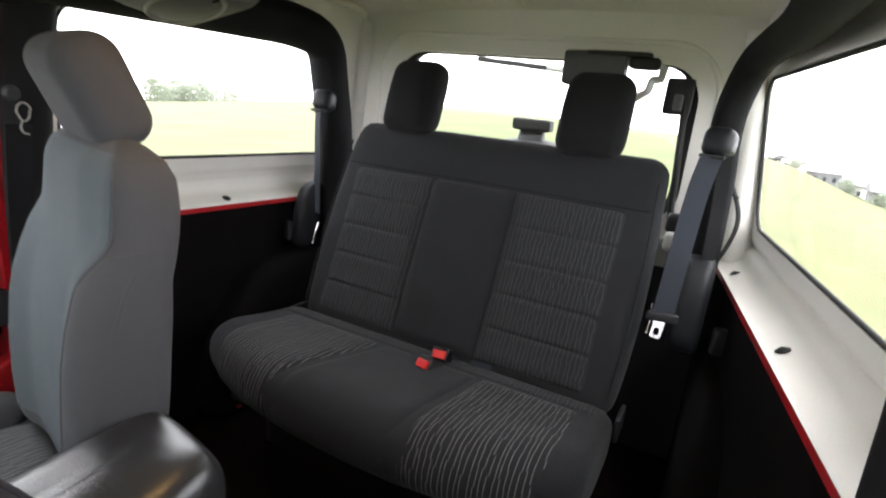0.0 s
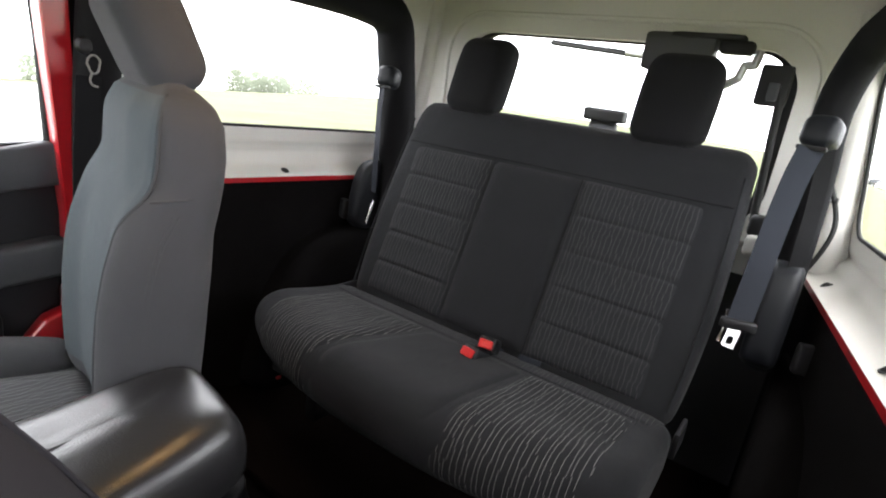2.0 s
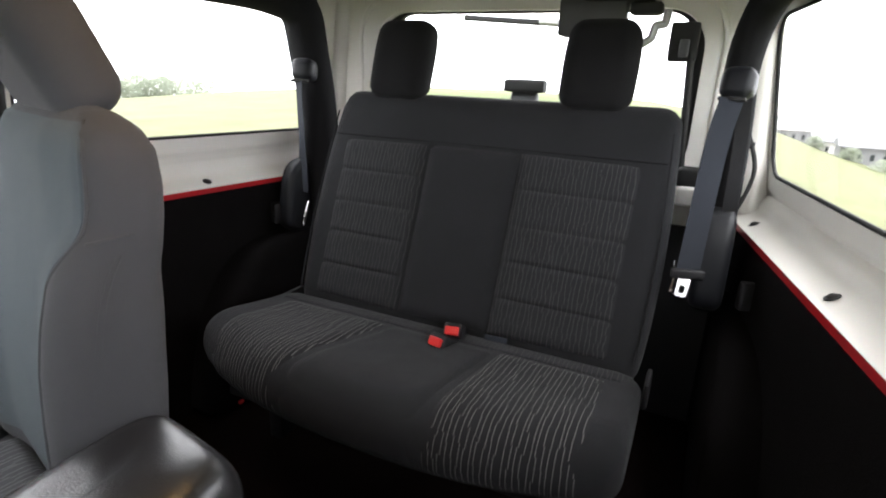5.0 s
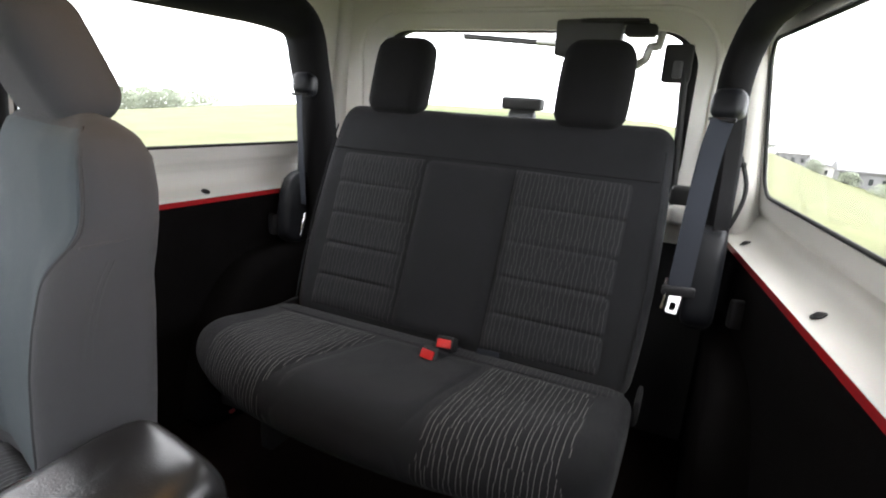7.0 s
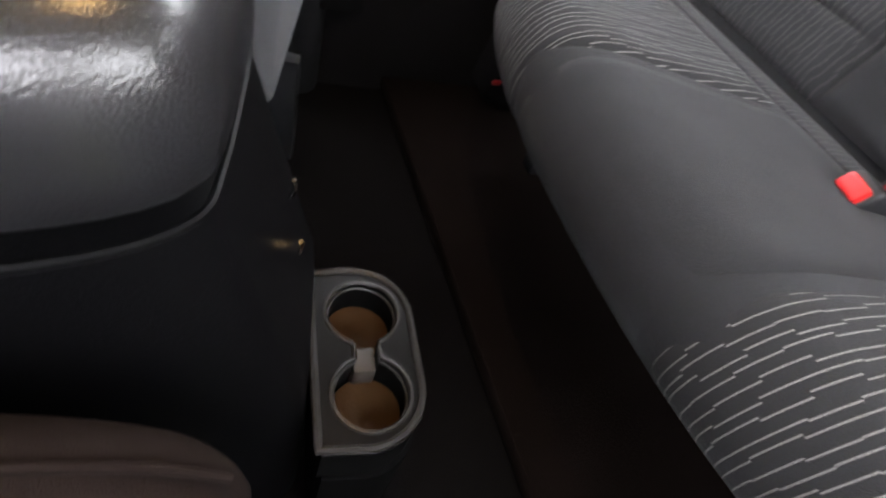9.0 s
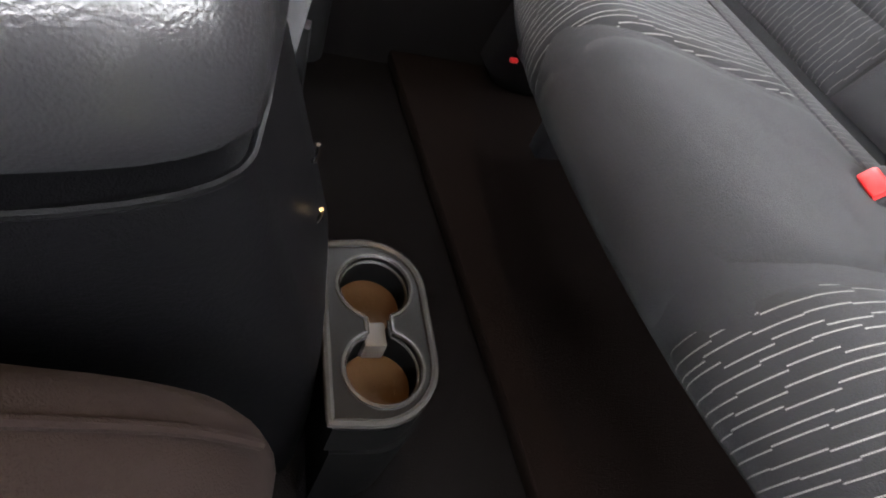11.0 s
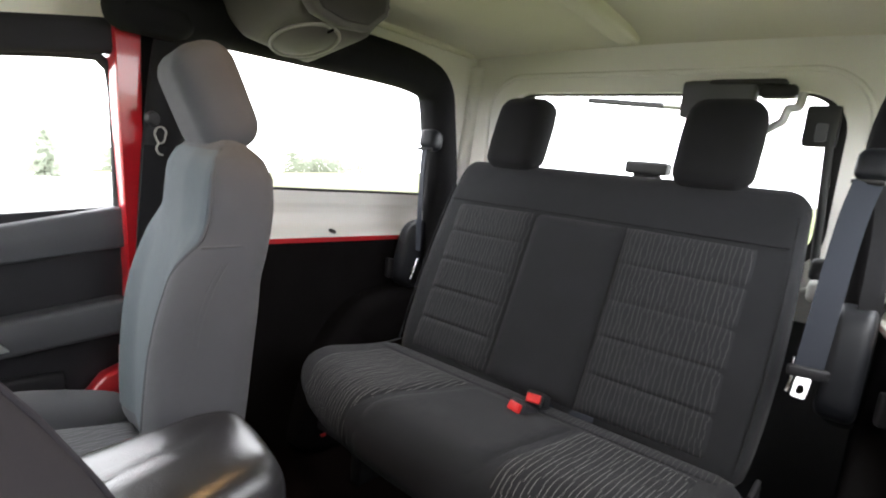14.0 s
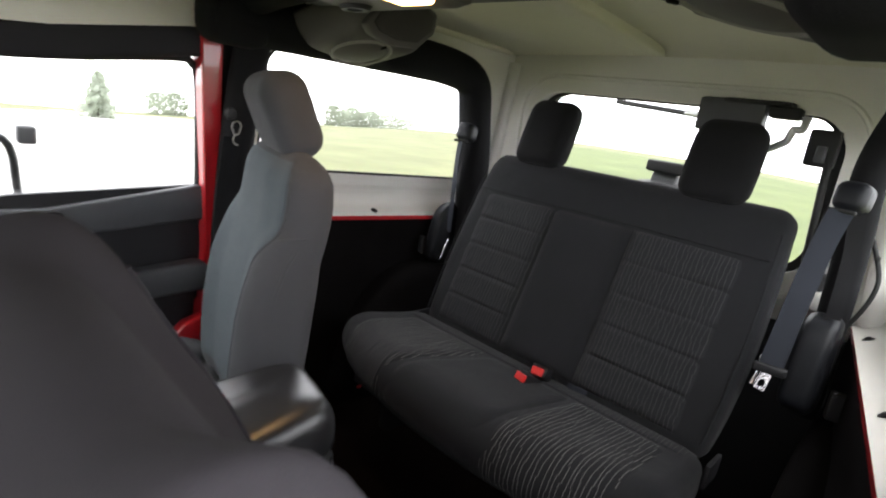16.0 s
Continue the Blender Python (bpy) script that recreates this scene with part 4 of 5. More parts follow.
def front_seat(name, label, m, lean, cloth, pale):
    """A cloth bucket seat about its own middle, hinge at the origin, backrest leaning by the given degrees."""
    seat = thing(name, label, "car seat", "front seats")
    turn = m @ pose(0, 0, 0, lean, 0, 0)

    def put(bm, q=turn):
        bmesh.ops.transform(bm, matrix=q, verts=bm.verts[:])
        return bm

    part("backrest", put(bucket_back()), cloth, seat)
    part("back_insert", put(bucket_panel(-0.015, 0.480, 0.002)), pale, seat, "paler cloth centre panel")
    for s in (-1, 1):
        for inset in (0.0, 0.007):
            seam = [(s * (bucket_at(w)[1] - 0.0006), bucket_at(w)[4] + bucket_at(w)[5] + 0.004 + inset, w) for w in (-0.04, 0.06, 0.16, 0.25, 0.30, 0.33)]
            part("piping", put(tube(seam, 0.0016, 6, 1)), cloth, seat)
        part("piping", put(tube([bucket_edge(s, -0.012 + 0.487 * k / 20) for k in range(21)], 0.0024, 6, 1, steps=90)), cloth, seat)
        part("piping", put(tube([(s * (bucket_at(0.355)[1] + 0.0002), v, 0.350 + 0.06 * v) for v in (-0.025, 0.0, 0.025)], 0.0016, 6, 1)), cloth, seat)
    rest = part("headrest", put(round_box(0.210, 0.088, 0.158, 0.038, 14, pose(0, 0.014, 0.546, 24), lambda x, y, z: (x * (1 - 0.10 * max(0, z / 0.09) ** 2), y, z))), cloth, seat)
    for d in (-0.05, 0.05):
        part("post", put(tube([(d, 0.034, 0.46), (d, 0.030, 0.54)], 0.006, 10, 0, steps=4)), PLASTIC, rest)
    flat = [(-0.02, -0.09), (-0.03, -0.04), (-0.2, -0.032), (-0.42, 0.0), (-0.50, -0.02), (-0.52, -0.09), (-0.46, -0.14), (-0.05, -0.16)]
    part("seat_cushion", put(loft(flat, -0.24, 0.24, 0.05, 56, 12), m), cloth, seat)
    part("seat_insert", put(padded([(-0.06, -0.039), (-0.2, -0.030), (-0.40, -0.005), (-0.47, -0.014)][::-1], -0.14, 0.14, 0.012, 3, 16, 40), m), THREAD_GREY, seat, "thread-patterned cloth insert")
    for s in (-1, 1):
        part("seat_bolster", put(round_box(0.105, 0.40, 0.085, 0.040, 10, pose(s * 0.195, -0.265, -0.022, -4), lambda x, y, z: (x, y, z * (1 - 0.5 * (y / 0.2) ** 2 * (1 if z > 0 else 0)))), m), cloth, seat)
    part("seat_base", put(round_box(0.42, 0.40, 0.12, 0.02, 5, pose(0, -0.22, -0.16)), m), PLASTIC, seat)
    for s in (-1, 1):
        part("rail", put(block(s * 0.19 - 0.015, s * 0.19 + 0.015, -0.48, 0.02, -0.40, -0.21, 0.004), m), PLASTIC, seat)
    return seat


front_seat("passenger_seat", "grey cloth front passenger seat with paler centre and upright headrest", pose(-0.288, -0.653, 0.40, 0, 0, -15), 0, CLOTH_GREY, CLOTH_PALE)

def driver_seat():
    """The driver's bucket tipped forward for access: its backrest lies over the cushion, its padded back up."""
    seat = thing("driver_seat", "dark grey cloth driver seat with its backrest folded forward", "car seat", "front seats")
    outline = [(-0.690, 0.29), (-0.705, 0.372), (-0.748, 0.416), (-0.80, 0.443), (-0.84, 0.485), (-0.88, 0.552), (-0.915, 0.618), (-0.95, 0.690), (-1.005, 0.770), (-1.043, 0.838), (-1.072, 0.872), (-1.11, 0.880), (-1.16, 0.855), (-1.20, 0.78), (-1.14, 0.62), (-1.05, 0.46),
               (-0.97, 0.36), (-0.90, 0.28)]

    def hollow(x, y, z):
        k = smooth_step(min(x - 0.165, 0.580 - x) / 0.11)
        top = smooth_step((z - 0.70) / 0.15)
        side = 0.030 * top * math.copysign(1, x - 0.365) * min(1.0, abs(x - 0.365) / 0.21) ** 3
        return x - side, y - 0.84 * 0.030 * k, z - 0.54 * 0.030 * k

    # the foot of the backrest takes a darker brown cloth than the rest
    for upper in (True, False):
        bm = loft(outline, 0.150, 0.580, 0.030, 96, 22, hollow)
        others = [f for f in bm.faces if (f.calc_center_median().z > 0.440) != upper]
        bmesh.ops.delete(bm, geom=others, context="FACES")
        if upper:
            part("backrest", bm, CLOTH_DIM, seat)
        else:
            part("lower_back", bm, CLOTH_BROWN, seat, "dark brown foot of the backrest")
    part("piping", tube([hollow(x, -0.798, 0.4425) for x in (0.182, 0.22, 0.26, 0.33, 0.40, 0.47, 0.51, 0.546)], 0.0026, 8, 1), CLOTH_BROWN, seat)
    for x in (0.180, 0.548):
        low = [hollow(x, y + 0.002, z + 0.001) for y, z in ((-0.709, 0.374), (-0.729, 0.398), (-0.750, 0.415), (-0.796, 0.440))]
        high = [hollow(x, y + 0.002, z + 0.001) for y, z in ((-0.802, 0.443), (-0.842, 0.486), (-0.882, 0.553), (-0.952, 0.688), (-1.006, 0.768), (-1.040, 0.828))]
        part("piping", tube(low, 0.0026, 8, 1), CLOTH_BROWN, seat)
        part("piping", tube(high, 0.0026, 8, 1), CLOTH_DIM, seat)
    part("seat_cushion", loft([(-0.86, 0.28), (-0.87, 0.335), (-1.05, 0.345), (-1.26, 0.375), (-1.35, 0.355), (-1.37, 0.28), (-1.30, 0.235), (-0.92, 0.22)], 0.125, 0.605, 0.05, 56, 12), CLOTH_DIM, seat)
    part("seat_base", round_box(0.42, 0.40, 0.12, 0.02, 5, pose(0.365, -1.08, 0.19)), PLASTIC, seat)
    for x in (0.175, 0.555):
        part("rail", block(x - 0.015, x + 0.015, -1.34, -0.84, 0.0, 0.15, 0.004), PLASTIC, seat)


driver_seat()

# chrome bits shaped for bright reflections on the console's back
runner = thing("console_glints", "small bright glints modelled as metal bits on the back of the console", "hook")
part("hook", tube([(-0.036, -0.654, 0.338), (-0.037, -0.651, 0.347), (-0.035, -0.653, 0.357)], 0.0018, 8, 1, steps=8), CHROME, runner)
part("hook", tube([(-0.012, -0.649, 0.296), (-0.013, -0.646, 0.306), (-0.010, -0.648, 0.314)], 0.0018, 8, 1, steps=8), CHROME, runner)

structure("trim_tub_ledge", block(-0.72, -0.655, -0.56, -0.45, 0.17, 0.215, 0.006), BLACK, "dark moulded ledge on the tub side")
structure("wall_left_body", block(-0.80, -0.772, FRONT, -0.55, -0.30, 0.60, 0.01), PLASTIC, "dark inner skin behind the passenger door")

# ---- front belt guide on the door post behind the passenger seat ----
front_belt = thing("front_seat_belt", "black front seat belt through a bright ring on the door post", "seat belt")
ring = [(-0.628, -0.566 + 0.012 * math.cos(a) * (1.0 if math.sin(a) > 0 else 0.8), 0.884 + 0.017 * math.sin(a)) for a in [2 * math.pi * k / 20 for k in range(20)]]
part("ring", tube(ring, 0.0020, 8, 0, True, 60), POD_RING, front_belt, "bright metal belt ring")
part("hook", tube([(-0.626, -0.570, 0.868), (-0.620, -0.578, 0.856), (-0.618, -0.574, 0.846), (-0.620, -0.564, 0.844)], 0.0020, 8, 2), POD_RING, front_belt)
part("pivot", lathe([(0.0005, 0.012), (0.012, 0.010), (0.016, 0.0)], pose(-0.645, -0.575, 0.916, 0, 90), 20), PLASTIC, front_belt)
part("webbing", ribbon([(-0.630, -0.575, 0.862), (-0.645, -0.58, 0.70), (-0.655, -0.585, 0.40), (-0.66, -0.59, 0.20)], 0.045, 0.0016, (0, 1, 0)), CLOTH_BLACK, front_belt)

# ---- centre console ----
console = thing("centre_console", "black centre console with a glossy grained armrest lid", "console")
def mound(plan, levels, middle):
    """A padded lid on a plan: rings at (inset, height), drawn towards the middle, then closed."""
    line = even(cut_corners([(u, v, 0) for u, v in plan], 2, True), 72, True)
    bm = bmesh.new()
    rings = [[bm.verts.new((p.x * (1 - inset / 0.10), middle + (p.y - middle) * (1 - inset / 0.19), z + (0.0015 * (1 - (p.x / 0.1) ** 2) + 0.07 * max(-0.16, min(0.0, p.y + 0.73)) + 0.03 * p.x) * min(1, inset / 0.02) * (z > 0.5))) for p in line] for inset, z in levels]
    for low, high in zip(rings, rings[1:]):
        for i in range(72):
            bm.faces.new((low[i], low[(i + 1) % 72], high[(i + 1) % 72], high[i]))
    bm.faces.new(rings[-1])
    bm.faces.new(rings[0][::-1])
    bmesh.ops.recalc_face_normals(bm, faces=bm.faces[:])
    return bm


plan = [(0.112, -1.30), (0.112, -0.86), (0.108, -0.79), (0.100, -0.745), (0.086, -0.717), (0.068, -0.706), (-0.062, -0.682), (-0.085, -0.687), (-0.098, -0.71), (-0.100, -0.78), (-0.100, -1.30)]
lid_plan = [(u, max(v, -1.10) + (0.004 if v > -0.79 else 0.0)) for u, v in plan]
part("armrest_lid", mound(lid_plan, [(0.034, 0.452), (0.016, 0.456), (0.003, 0.463), (0.0, 0.470), (0.0, 0.486), (0.0012, 0.503), (0.004, 0.517), (0.008, 0.527), (0.013, 0.5345), (0.019, 0.5395), (0.026, 0.5428), (0.036, 0.5450), (0.052, 0.5462), (0.072, 0.5468), (0.094, 0.5470)], -0.90), VINYL, console, "glossy black grained vinyl lid")


def console_back(u, v, w):
    """The console leans out towards its foot."""
    k = min(1.0, max(0.0, (0.447 - w) / 0.23))
    return u * (1 + 0.03 * k), v + 0.066 * k * (1 if v > -0.9 else 0), w


body = bmesh.new()
body_line = [Vector(p) for p in cut_corners([(u, v, 0) for u, v in plan], 1, True)]
body_rings = [[body.verts.new(console_back(p.x, p.y, w)) for p in body_line] for w in (0.0, 0.12, 0.24, 0.30, 0.36, 0.41, 0.440, 0.447)]
for low_ring, high_ring in zip(body_rings, body_rings[1:]):
    for i in range(len(low_ring)):
        k = (i + 1) % len(low_ring)
        body.faces.new((low_ring[i], low_ring[k], high_ring[k], high_ring[i]))
body.faces.new(body_rings[0][::-1])
body.faces.new(body_rings[-1])
bmesh.ops.recalc_face_normals(body, faces=body.faces[:])
part("body", body, CONSOLE, console)
# dead black puts the gap's shade under the lid into the neck's colour
part("neck", plate([(u * 0.80, v - 0.022) for u, v in plan], [], 0.014, lambda u, v, w: (u, v, 0.4475 + w)), BLACK, console)
part("rim", tube([(u, v, 0.446) for u, v in plan[1:-1]], 0.0028, 8, 1, False, 90), CONSOLE, console)

# the rear cup holder, set askew on the back of the console: u along its face, v out from it
CUP_Z = 0.215
cup_c, cup_s = math.cos(radians(-5)), math.sin(radians(-5))
cup_at = lambda u, v: (0.035 + u * cup_c - v * cup_s, -0.632 + u * cup_s + v * cup_c)
cup_outer = [(0.087, -0.004)] + [p for p in round_rect(-0.091, 0.090, -0.08, 0.090, 0.054, 10) if p[1] > 0.02] + [(-0.087, -0.004)]
CUP_R, CUP_X, CUP_Y, NECK = 0.0355, 0.0415, 0.044, 0.012
a0 = math.asin(NECK / CUP_R)
arc = [a0 + (2 * math.pi - 2 * a0) * k / 26 for k in range(27)]
well = [(-CUP_X + CUP_R * math.cos(a), CUP_Y + CUP_R * math.sin(a)) for a in arc] + [(CUP_X - CUP_R * math.cos(a), CUP_Y - CUP_R * math.sin(a)) for a in arc]


def cup_plate(outline, holes, thick, z):
    return plate([cup_at(*p) for p in outline], [[cup_at(*p) for p in h] for h in holes], thick, lambda u, v, w: (u, v, z + w))


holder = part("cup_holder", cup_plate(cup_outer, [well], 0.010, CUP_Z - 0.012), BEZEL, console, "satin rear cup holder bezel")
part("rim", tube([(*cup_at(u, v), CUP_Z - 0.002) for u, v in cup_outer], 0.0040, 8, 0, True, 90), BEZEL_RIM, holder, "satin grey raised rim")
part("lip", tube([(*cup_at(u, v), CUP_Z - 0.002) for u, v in well], 0.0024, 6, 0, True, 90), BEZEL_RIM, holder)
part("skirt", cup_plate([(u * 1.02, v + 0.003) for u, v in cup_outer], [well], 0.050, CUP_Z - 0.062), BLACK, holder)
part("base", cup_plate([(u * 1.05, v + 0.008) for u, v in cup_outer], [], 0.150, 0.0), BLACK, holder)
for cx in (-CUP_X, CUP_X):
    part("cup_mat", lathe([(0.0005, CUP_Z - 0.042), (0.024, CUP_Z - 0.042), (0.0255, CUP_Z - 0.0415), (0.033, CUP_Z - 0.0425), (0.034, CUP_Z - 0.056)], pose(*cup_at(cx, CUP_Y), 0), 28), BRONZE, holder, "brown rubber cup mat")
part("neck_floor", round_box(0.026, 0.022, 0.034, 0.003, 4, pose(*cup_at(0, CUP_Y), CUP_Z - 0.036, 0, 0, -5)), SILVER_DIM, holder, "pale grey divider between the cups")
part("inner_lip", tube([(*cup_at(u * 0.985, CUP_Y + (v - CUP_Y) * 0.93), CUP_Z - 0.011) for u, v in well], 0.0016, 6, 0, True, 90), BEZEL_RIM, holder)

# ---- passenger door, seen past the seat ----
door = tagged(thing("door_1", "closed passenger door lined in dark grey plastic", "car door", at=(0, 0.052, 0)), kind="structure")
door_place = lambda u, v, w: (-0.765 + w, u, v)
door_edge = [(-1.70, 0.0), (-0.90, 0.0), (-0.69, 0.34), (-0.630, 0.44), (-0.617, 0.70), (-0.630, 0.722), (-1.05, 0.690), (-1.14, 0.665), (-1.70, 0.665)]
part("door_panel", plate(door_edge, [], 0.018, door_place), PLASTIC, door)
part("upper_pad", soft_plate([(-1.40, 0.655), (-0.99, 0.664), (-0.66, 0.723), (-0.640, 0.716), (-0.638, 0.634), (-0.85, 0.610), (-1.02, 0.600), (-1.06, 0.57), (-1.40, 0.56)], 0.028, 0.008, lambda u, v, w: (-0.749 + w, u, v)), PLASTIC_GREY, door)
part("armrest", soft_plate([(-1.40, 0.50), (-0.98, 0.482), (-0.88, 0.502), (-0.66, 0.524), (-0.640, 0.515), (-0.640, 0.445), (-0.85, 0.430), (-1.40, 0.40)], 0.055, 0.014, lambda u, v, w: (-0.749 + w, u, v)), PLASTIC_GREY, door)
part("lower_pocket", round_box(0.03, 0.60, 0.14, 0.02, 6, pose(-0.742, -1.06, 0.30)), PLASTIC, door)
pull = part("pull_handle", soft_plate([(-1.12, 0.60), (-1.035, 0.585), (-1.005, 0.545), (-0.975, 0.510), (-0.945, 0.492), (-0.900, 0.487), (-0.862, 0.447), (-0.905, 0.443), (-0.950, 0.447), (-0.995, 0.475), (-1.030, 0.520), (-1.065, 0.560), (-1.12, 0.570)], 0.012, 0.005, lambda u, v, w: (-0.694 + w - 0.02 * max(0, (v - 0.52) / 0.08), u, v)), SILVER, door, "silver curved pull handle")
for y, z in ((-0.915, 0.466), (-1.045, 0.572)):
    part("screw_cap", lathe([(0.0005, 0.004), (0.008, 0.003), (0.010, 0.0)], pose(-0.683 - (0.012 if z > 0.5 else 0), y, z, 0, 90), 16), CHROME, pull)
latch_trim = part("latch_bezel", plate(round_rect(-1.03, -0.955, 0.585, 0.66, 0.014, 5), [round_rect(-1.018, -0.967, 0.597, 0.648, 0.010, 5)], 0.010, lambda u, v, w: (-0.722 + w, u, v)), BEZEL, door, "silver square latch bezel")
part("latch_lever", round_box(0.012, 0.045, 0.016, 0.004, 4, pose(-0.716, -0.992, 0.622)), PLASTIC, latch_trim)
part("window_frame", tube([(-0.748, -0.655, 0.70), (-0.740, -0.665, 0.9), (-0.732, -0.676, 1.02), (-0.730, -0.705, 1.036), (-0.735, -1.02, 0.978), (-0.74, -1.7, 0.93)], 0.011, 10, 2), RUBBER, door)
door_pane = part("pane", plate([(-1.70, 0.66), (-0.665, 0.68), (-0.665, 1.09), (-1.70, 1.06)], [], 0.004, lambda u, v, w: (-0.757 + 0.06 * (v - 0.66) + w, u, v)), GLASS, door)
door_pane.visible_shadow = False


def post_line(x, y, z):
    """The post leans forward and widens towards the roof."""
    k = max(0.0, (z - 0.58) / 0.47)
    return x + 0.03 * k, -0.578 - 0.031 * k + y * (0.017 + 0.009 * k), z


structure("door_post", bent(round_box(0.063, 2.0, 1.14, 0.02, 9, pose(-0.742, 0, 0.57)), post_line), RED, "red painted door post")
structure("door_sill", soft_plate([(-0.73, 0.16), (-0.73, 0.24), (-0.675, 0.315), (-0.645, 0.352), (-0.565, 0.378), (-0.565, 0.16)], 0.040, 0.010, lambda u, v, w: (-0.740 + w, u, v)), RED, "red painted sill inside the door opening")
structure("trim_post", bent(block(-0.760, -0.717, -0.570, -0.46, 0.0, 1.16, 0.015, 9), lambda x, y, z: (x + 0.026 * max(0.0, (z - 0.58) / 0.47), y - 0.034 * max(0.0, (z - 0.58) / 0.47), z)), PADDING, "black trim behind the door post")
mirror = thing("door_mirror", "black door mirror outside the passenger window", "door mirror", at=(0, 0.10, 0))
part("shell", round_box(0.06, 0.10, 0.17, 0.02, 6, pose(-0.99, -1.20, 0.75)), PLASTIC, mirror)
part("arm", tube([(-0.80, -1.06, 0.62), (-0.95, -1.045, 0.625), (-1.0, -1.046, 0.66), (-1.0, -1.052, 0.75), (-1.0, -1.075, 0.785), (-1.0, -1.14, 0.79)], 0.010, 8, 1), PLASTIC, mirror)
part("hinge", round_box(0.035, 0.040, 0.045, 0.008, 5, pose(-1.0, -1.024, 0.790)), PLASTIC_GREY, mirror)
visor = thing("sun_visor", "dark folded sun visor under the roof", "sun visor")
part("visor", round_box(0.30, 0.14, 0.02, 0.008, 5, pose(-0.40, -1.10, 1.225)), CLOTH_BLACK, visor)


# ---- outside ----
# how high the meadow's skyline stands, in degrees, by azimuth from straight behind towards the passenger side
SKYLINE = [(-180, -1.0), (-60, -4.0), (-30, -6.5), (-18, -5.8), (-12, -4.7), (-8, -3.6), (-4, -2.1), (4, -0.8), (18, -0.4), (30, -0.5), (45, -1.5), (54, -2.4), (62, -3.0), (77, -4.0), (90, -4.5),
           (120, -4.0), (180, -1.0)]


def skyline(az):
    for (a0, e0), (a1, e1) in zip(SKYLINE, SKYLINE[1:]):
        if a0 <= az <= a1:
            return e0 + (e1 - e0) * (az - a0) / (a1 - a0)
    return -1.0


def land(x, y):
    """The meadow's height: level by the car, then rising or falling to its skyline."""
    d = math.hypot(x, y)
    az = math.degrees(math.atan2(-x, y))
    far = min(1.0, max(0.0, (d - 8) / 70))
    rise = 0.95 + max(d, 78) * math.tan(radians(skyline(az)))
    dip = 1.85 * math.exp(-((az + 30) / 30) ** 2) * min(1.0, d / 13)
    near = -0.75 - dip
    k = far * far * (3 - 2 * far)
    return near + (rise - near) * k + 0.05 * math.sin(x * 0.31) * math.cos(y * 0.23) * min(1, d / 10)


gbm = bmesh.new()
rings = []
radii = [0.0, 3, 5, 7, 9, 12, 15, 19, 24, 30, 37, 46, 58, 75, 100, 150, 300, 800, 2500]
for r in radii:
    rings.append([gbm.verts.new((r * math.sin(a), r * math.cos(a), land(r * math.sin(a), r * math.cos(a)))) for a in [2 * math.pi * k / 72 for k in range(72)]] if r else
                 [gbm.verts.new((0, 0, -0.75))])
for k in range(72):
    gbm.faces.new((rings[0][0], rings[1][k], rings[1][(k + 1) % 72]))
for a, b in zip(rings[1:], rings[2:]):
    for k in range(72):
        gbm.faces.new((a[k], a[(k + 1) % 72], b[(k + 1) % 72], b[k]))
bmesh.ops.recalc_face_normals(gbm, faces=gbm.faces[:])
structure("ground", gbm, GRASS, "pale mown spring meadow")
field = bmesh.new()
field_rows = []
for r in radii[5:13]:
    points = [(0.5 - r * math.sin(radians(-1.0 + 36.0 * k / 9)), -1.05 + r * math.cos(radians(-1.0 + 36.0 * k / 9))) for k in range(10)]
    field_rows.append([field.verts.new((u, v, land(u, v) + 0.06)) for u, v in points])
for low, high in zip(field_rows, field_rows[1:]):
    for k in range(9):
        field.faces.new((low[k], low[k + 1], high[k + 1], high[k]))
bmesh.ops.recalc_face_normals(field, faces=field.faces[:])
structure("ground_field", field, GRASS_GREEN, "fresh green strip of unmown meadow")


# paler ground laid over the meadow on the passenger side
lot = bmesh.new()
lot_rows = []
for r in (5, 8, 12, 17, 23, 30, 38, 47, 58, 70):
    row = []
    for k in range(19):
        az = radians(60 + 0.12 * r + (80 - 0.12 * r) * k / 18 + 1.5 * math.sin(r * 0.9 + k))
        row.append(lot.verts.new((-r * math.sin(az), r * math.cos(az), land(-r * math.sin(az), r * math.cos(az)) + 0.05)))
    lot_rows.append(row)
for low, high in zip(lot_rows, lot_rows[1:]):
    for k in range(18):
        lot.faces.new((low[k], low[k + 1], high[k + 1], high[k]))
bmesh.ops.recalc_face_normals(lot, faces=lot.faces[:])
structure("ground_pale", lot, PALE_GROUND, "pale ground beside the meadow")


def polar(az, d):
    return -d * math.sin(radians(az)), d * math.cos(radians(az))


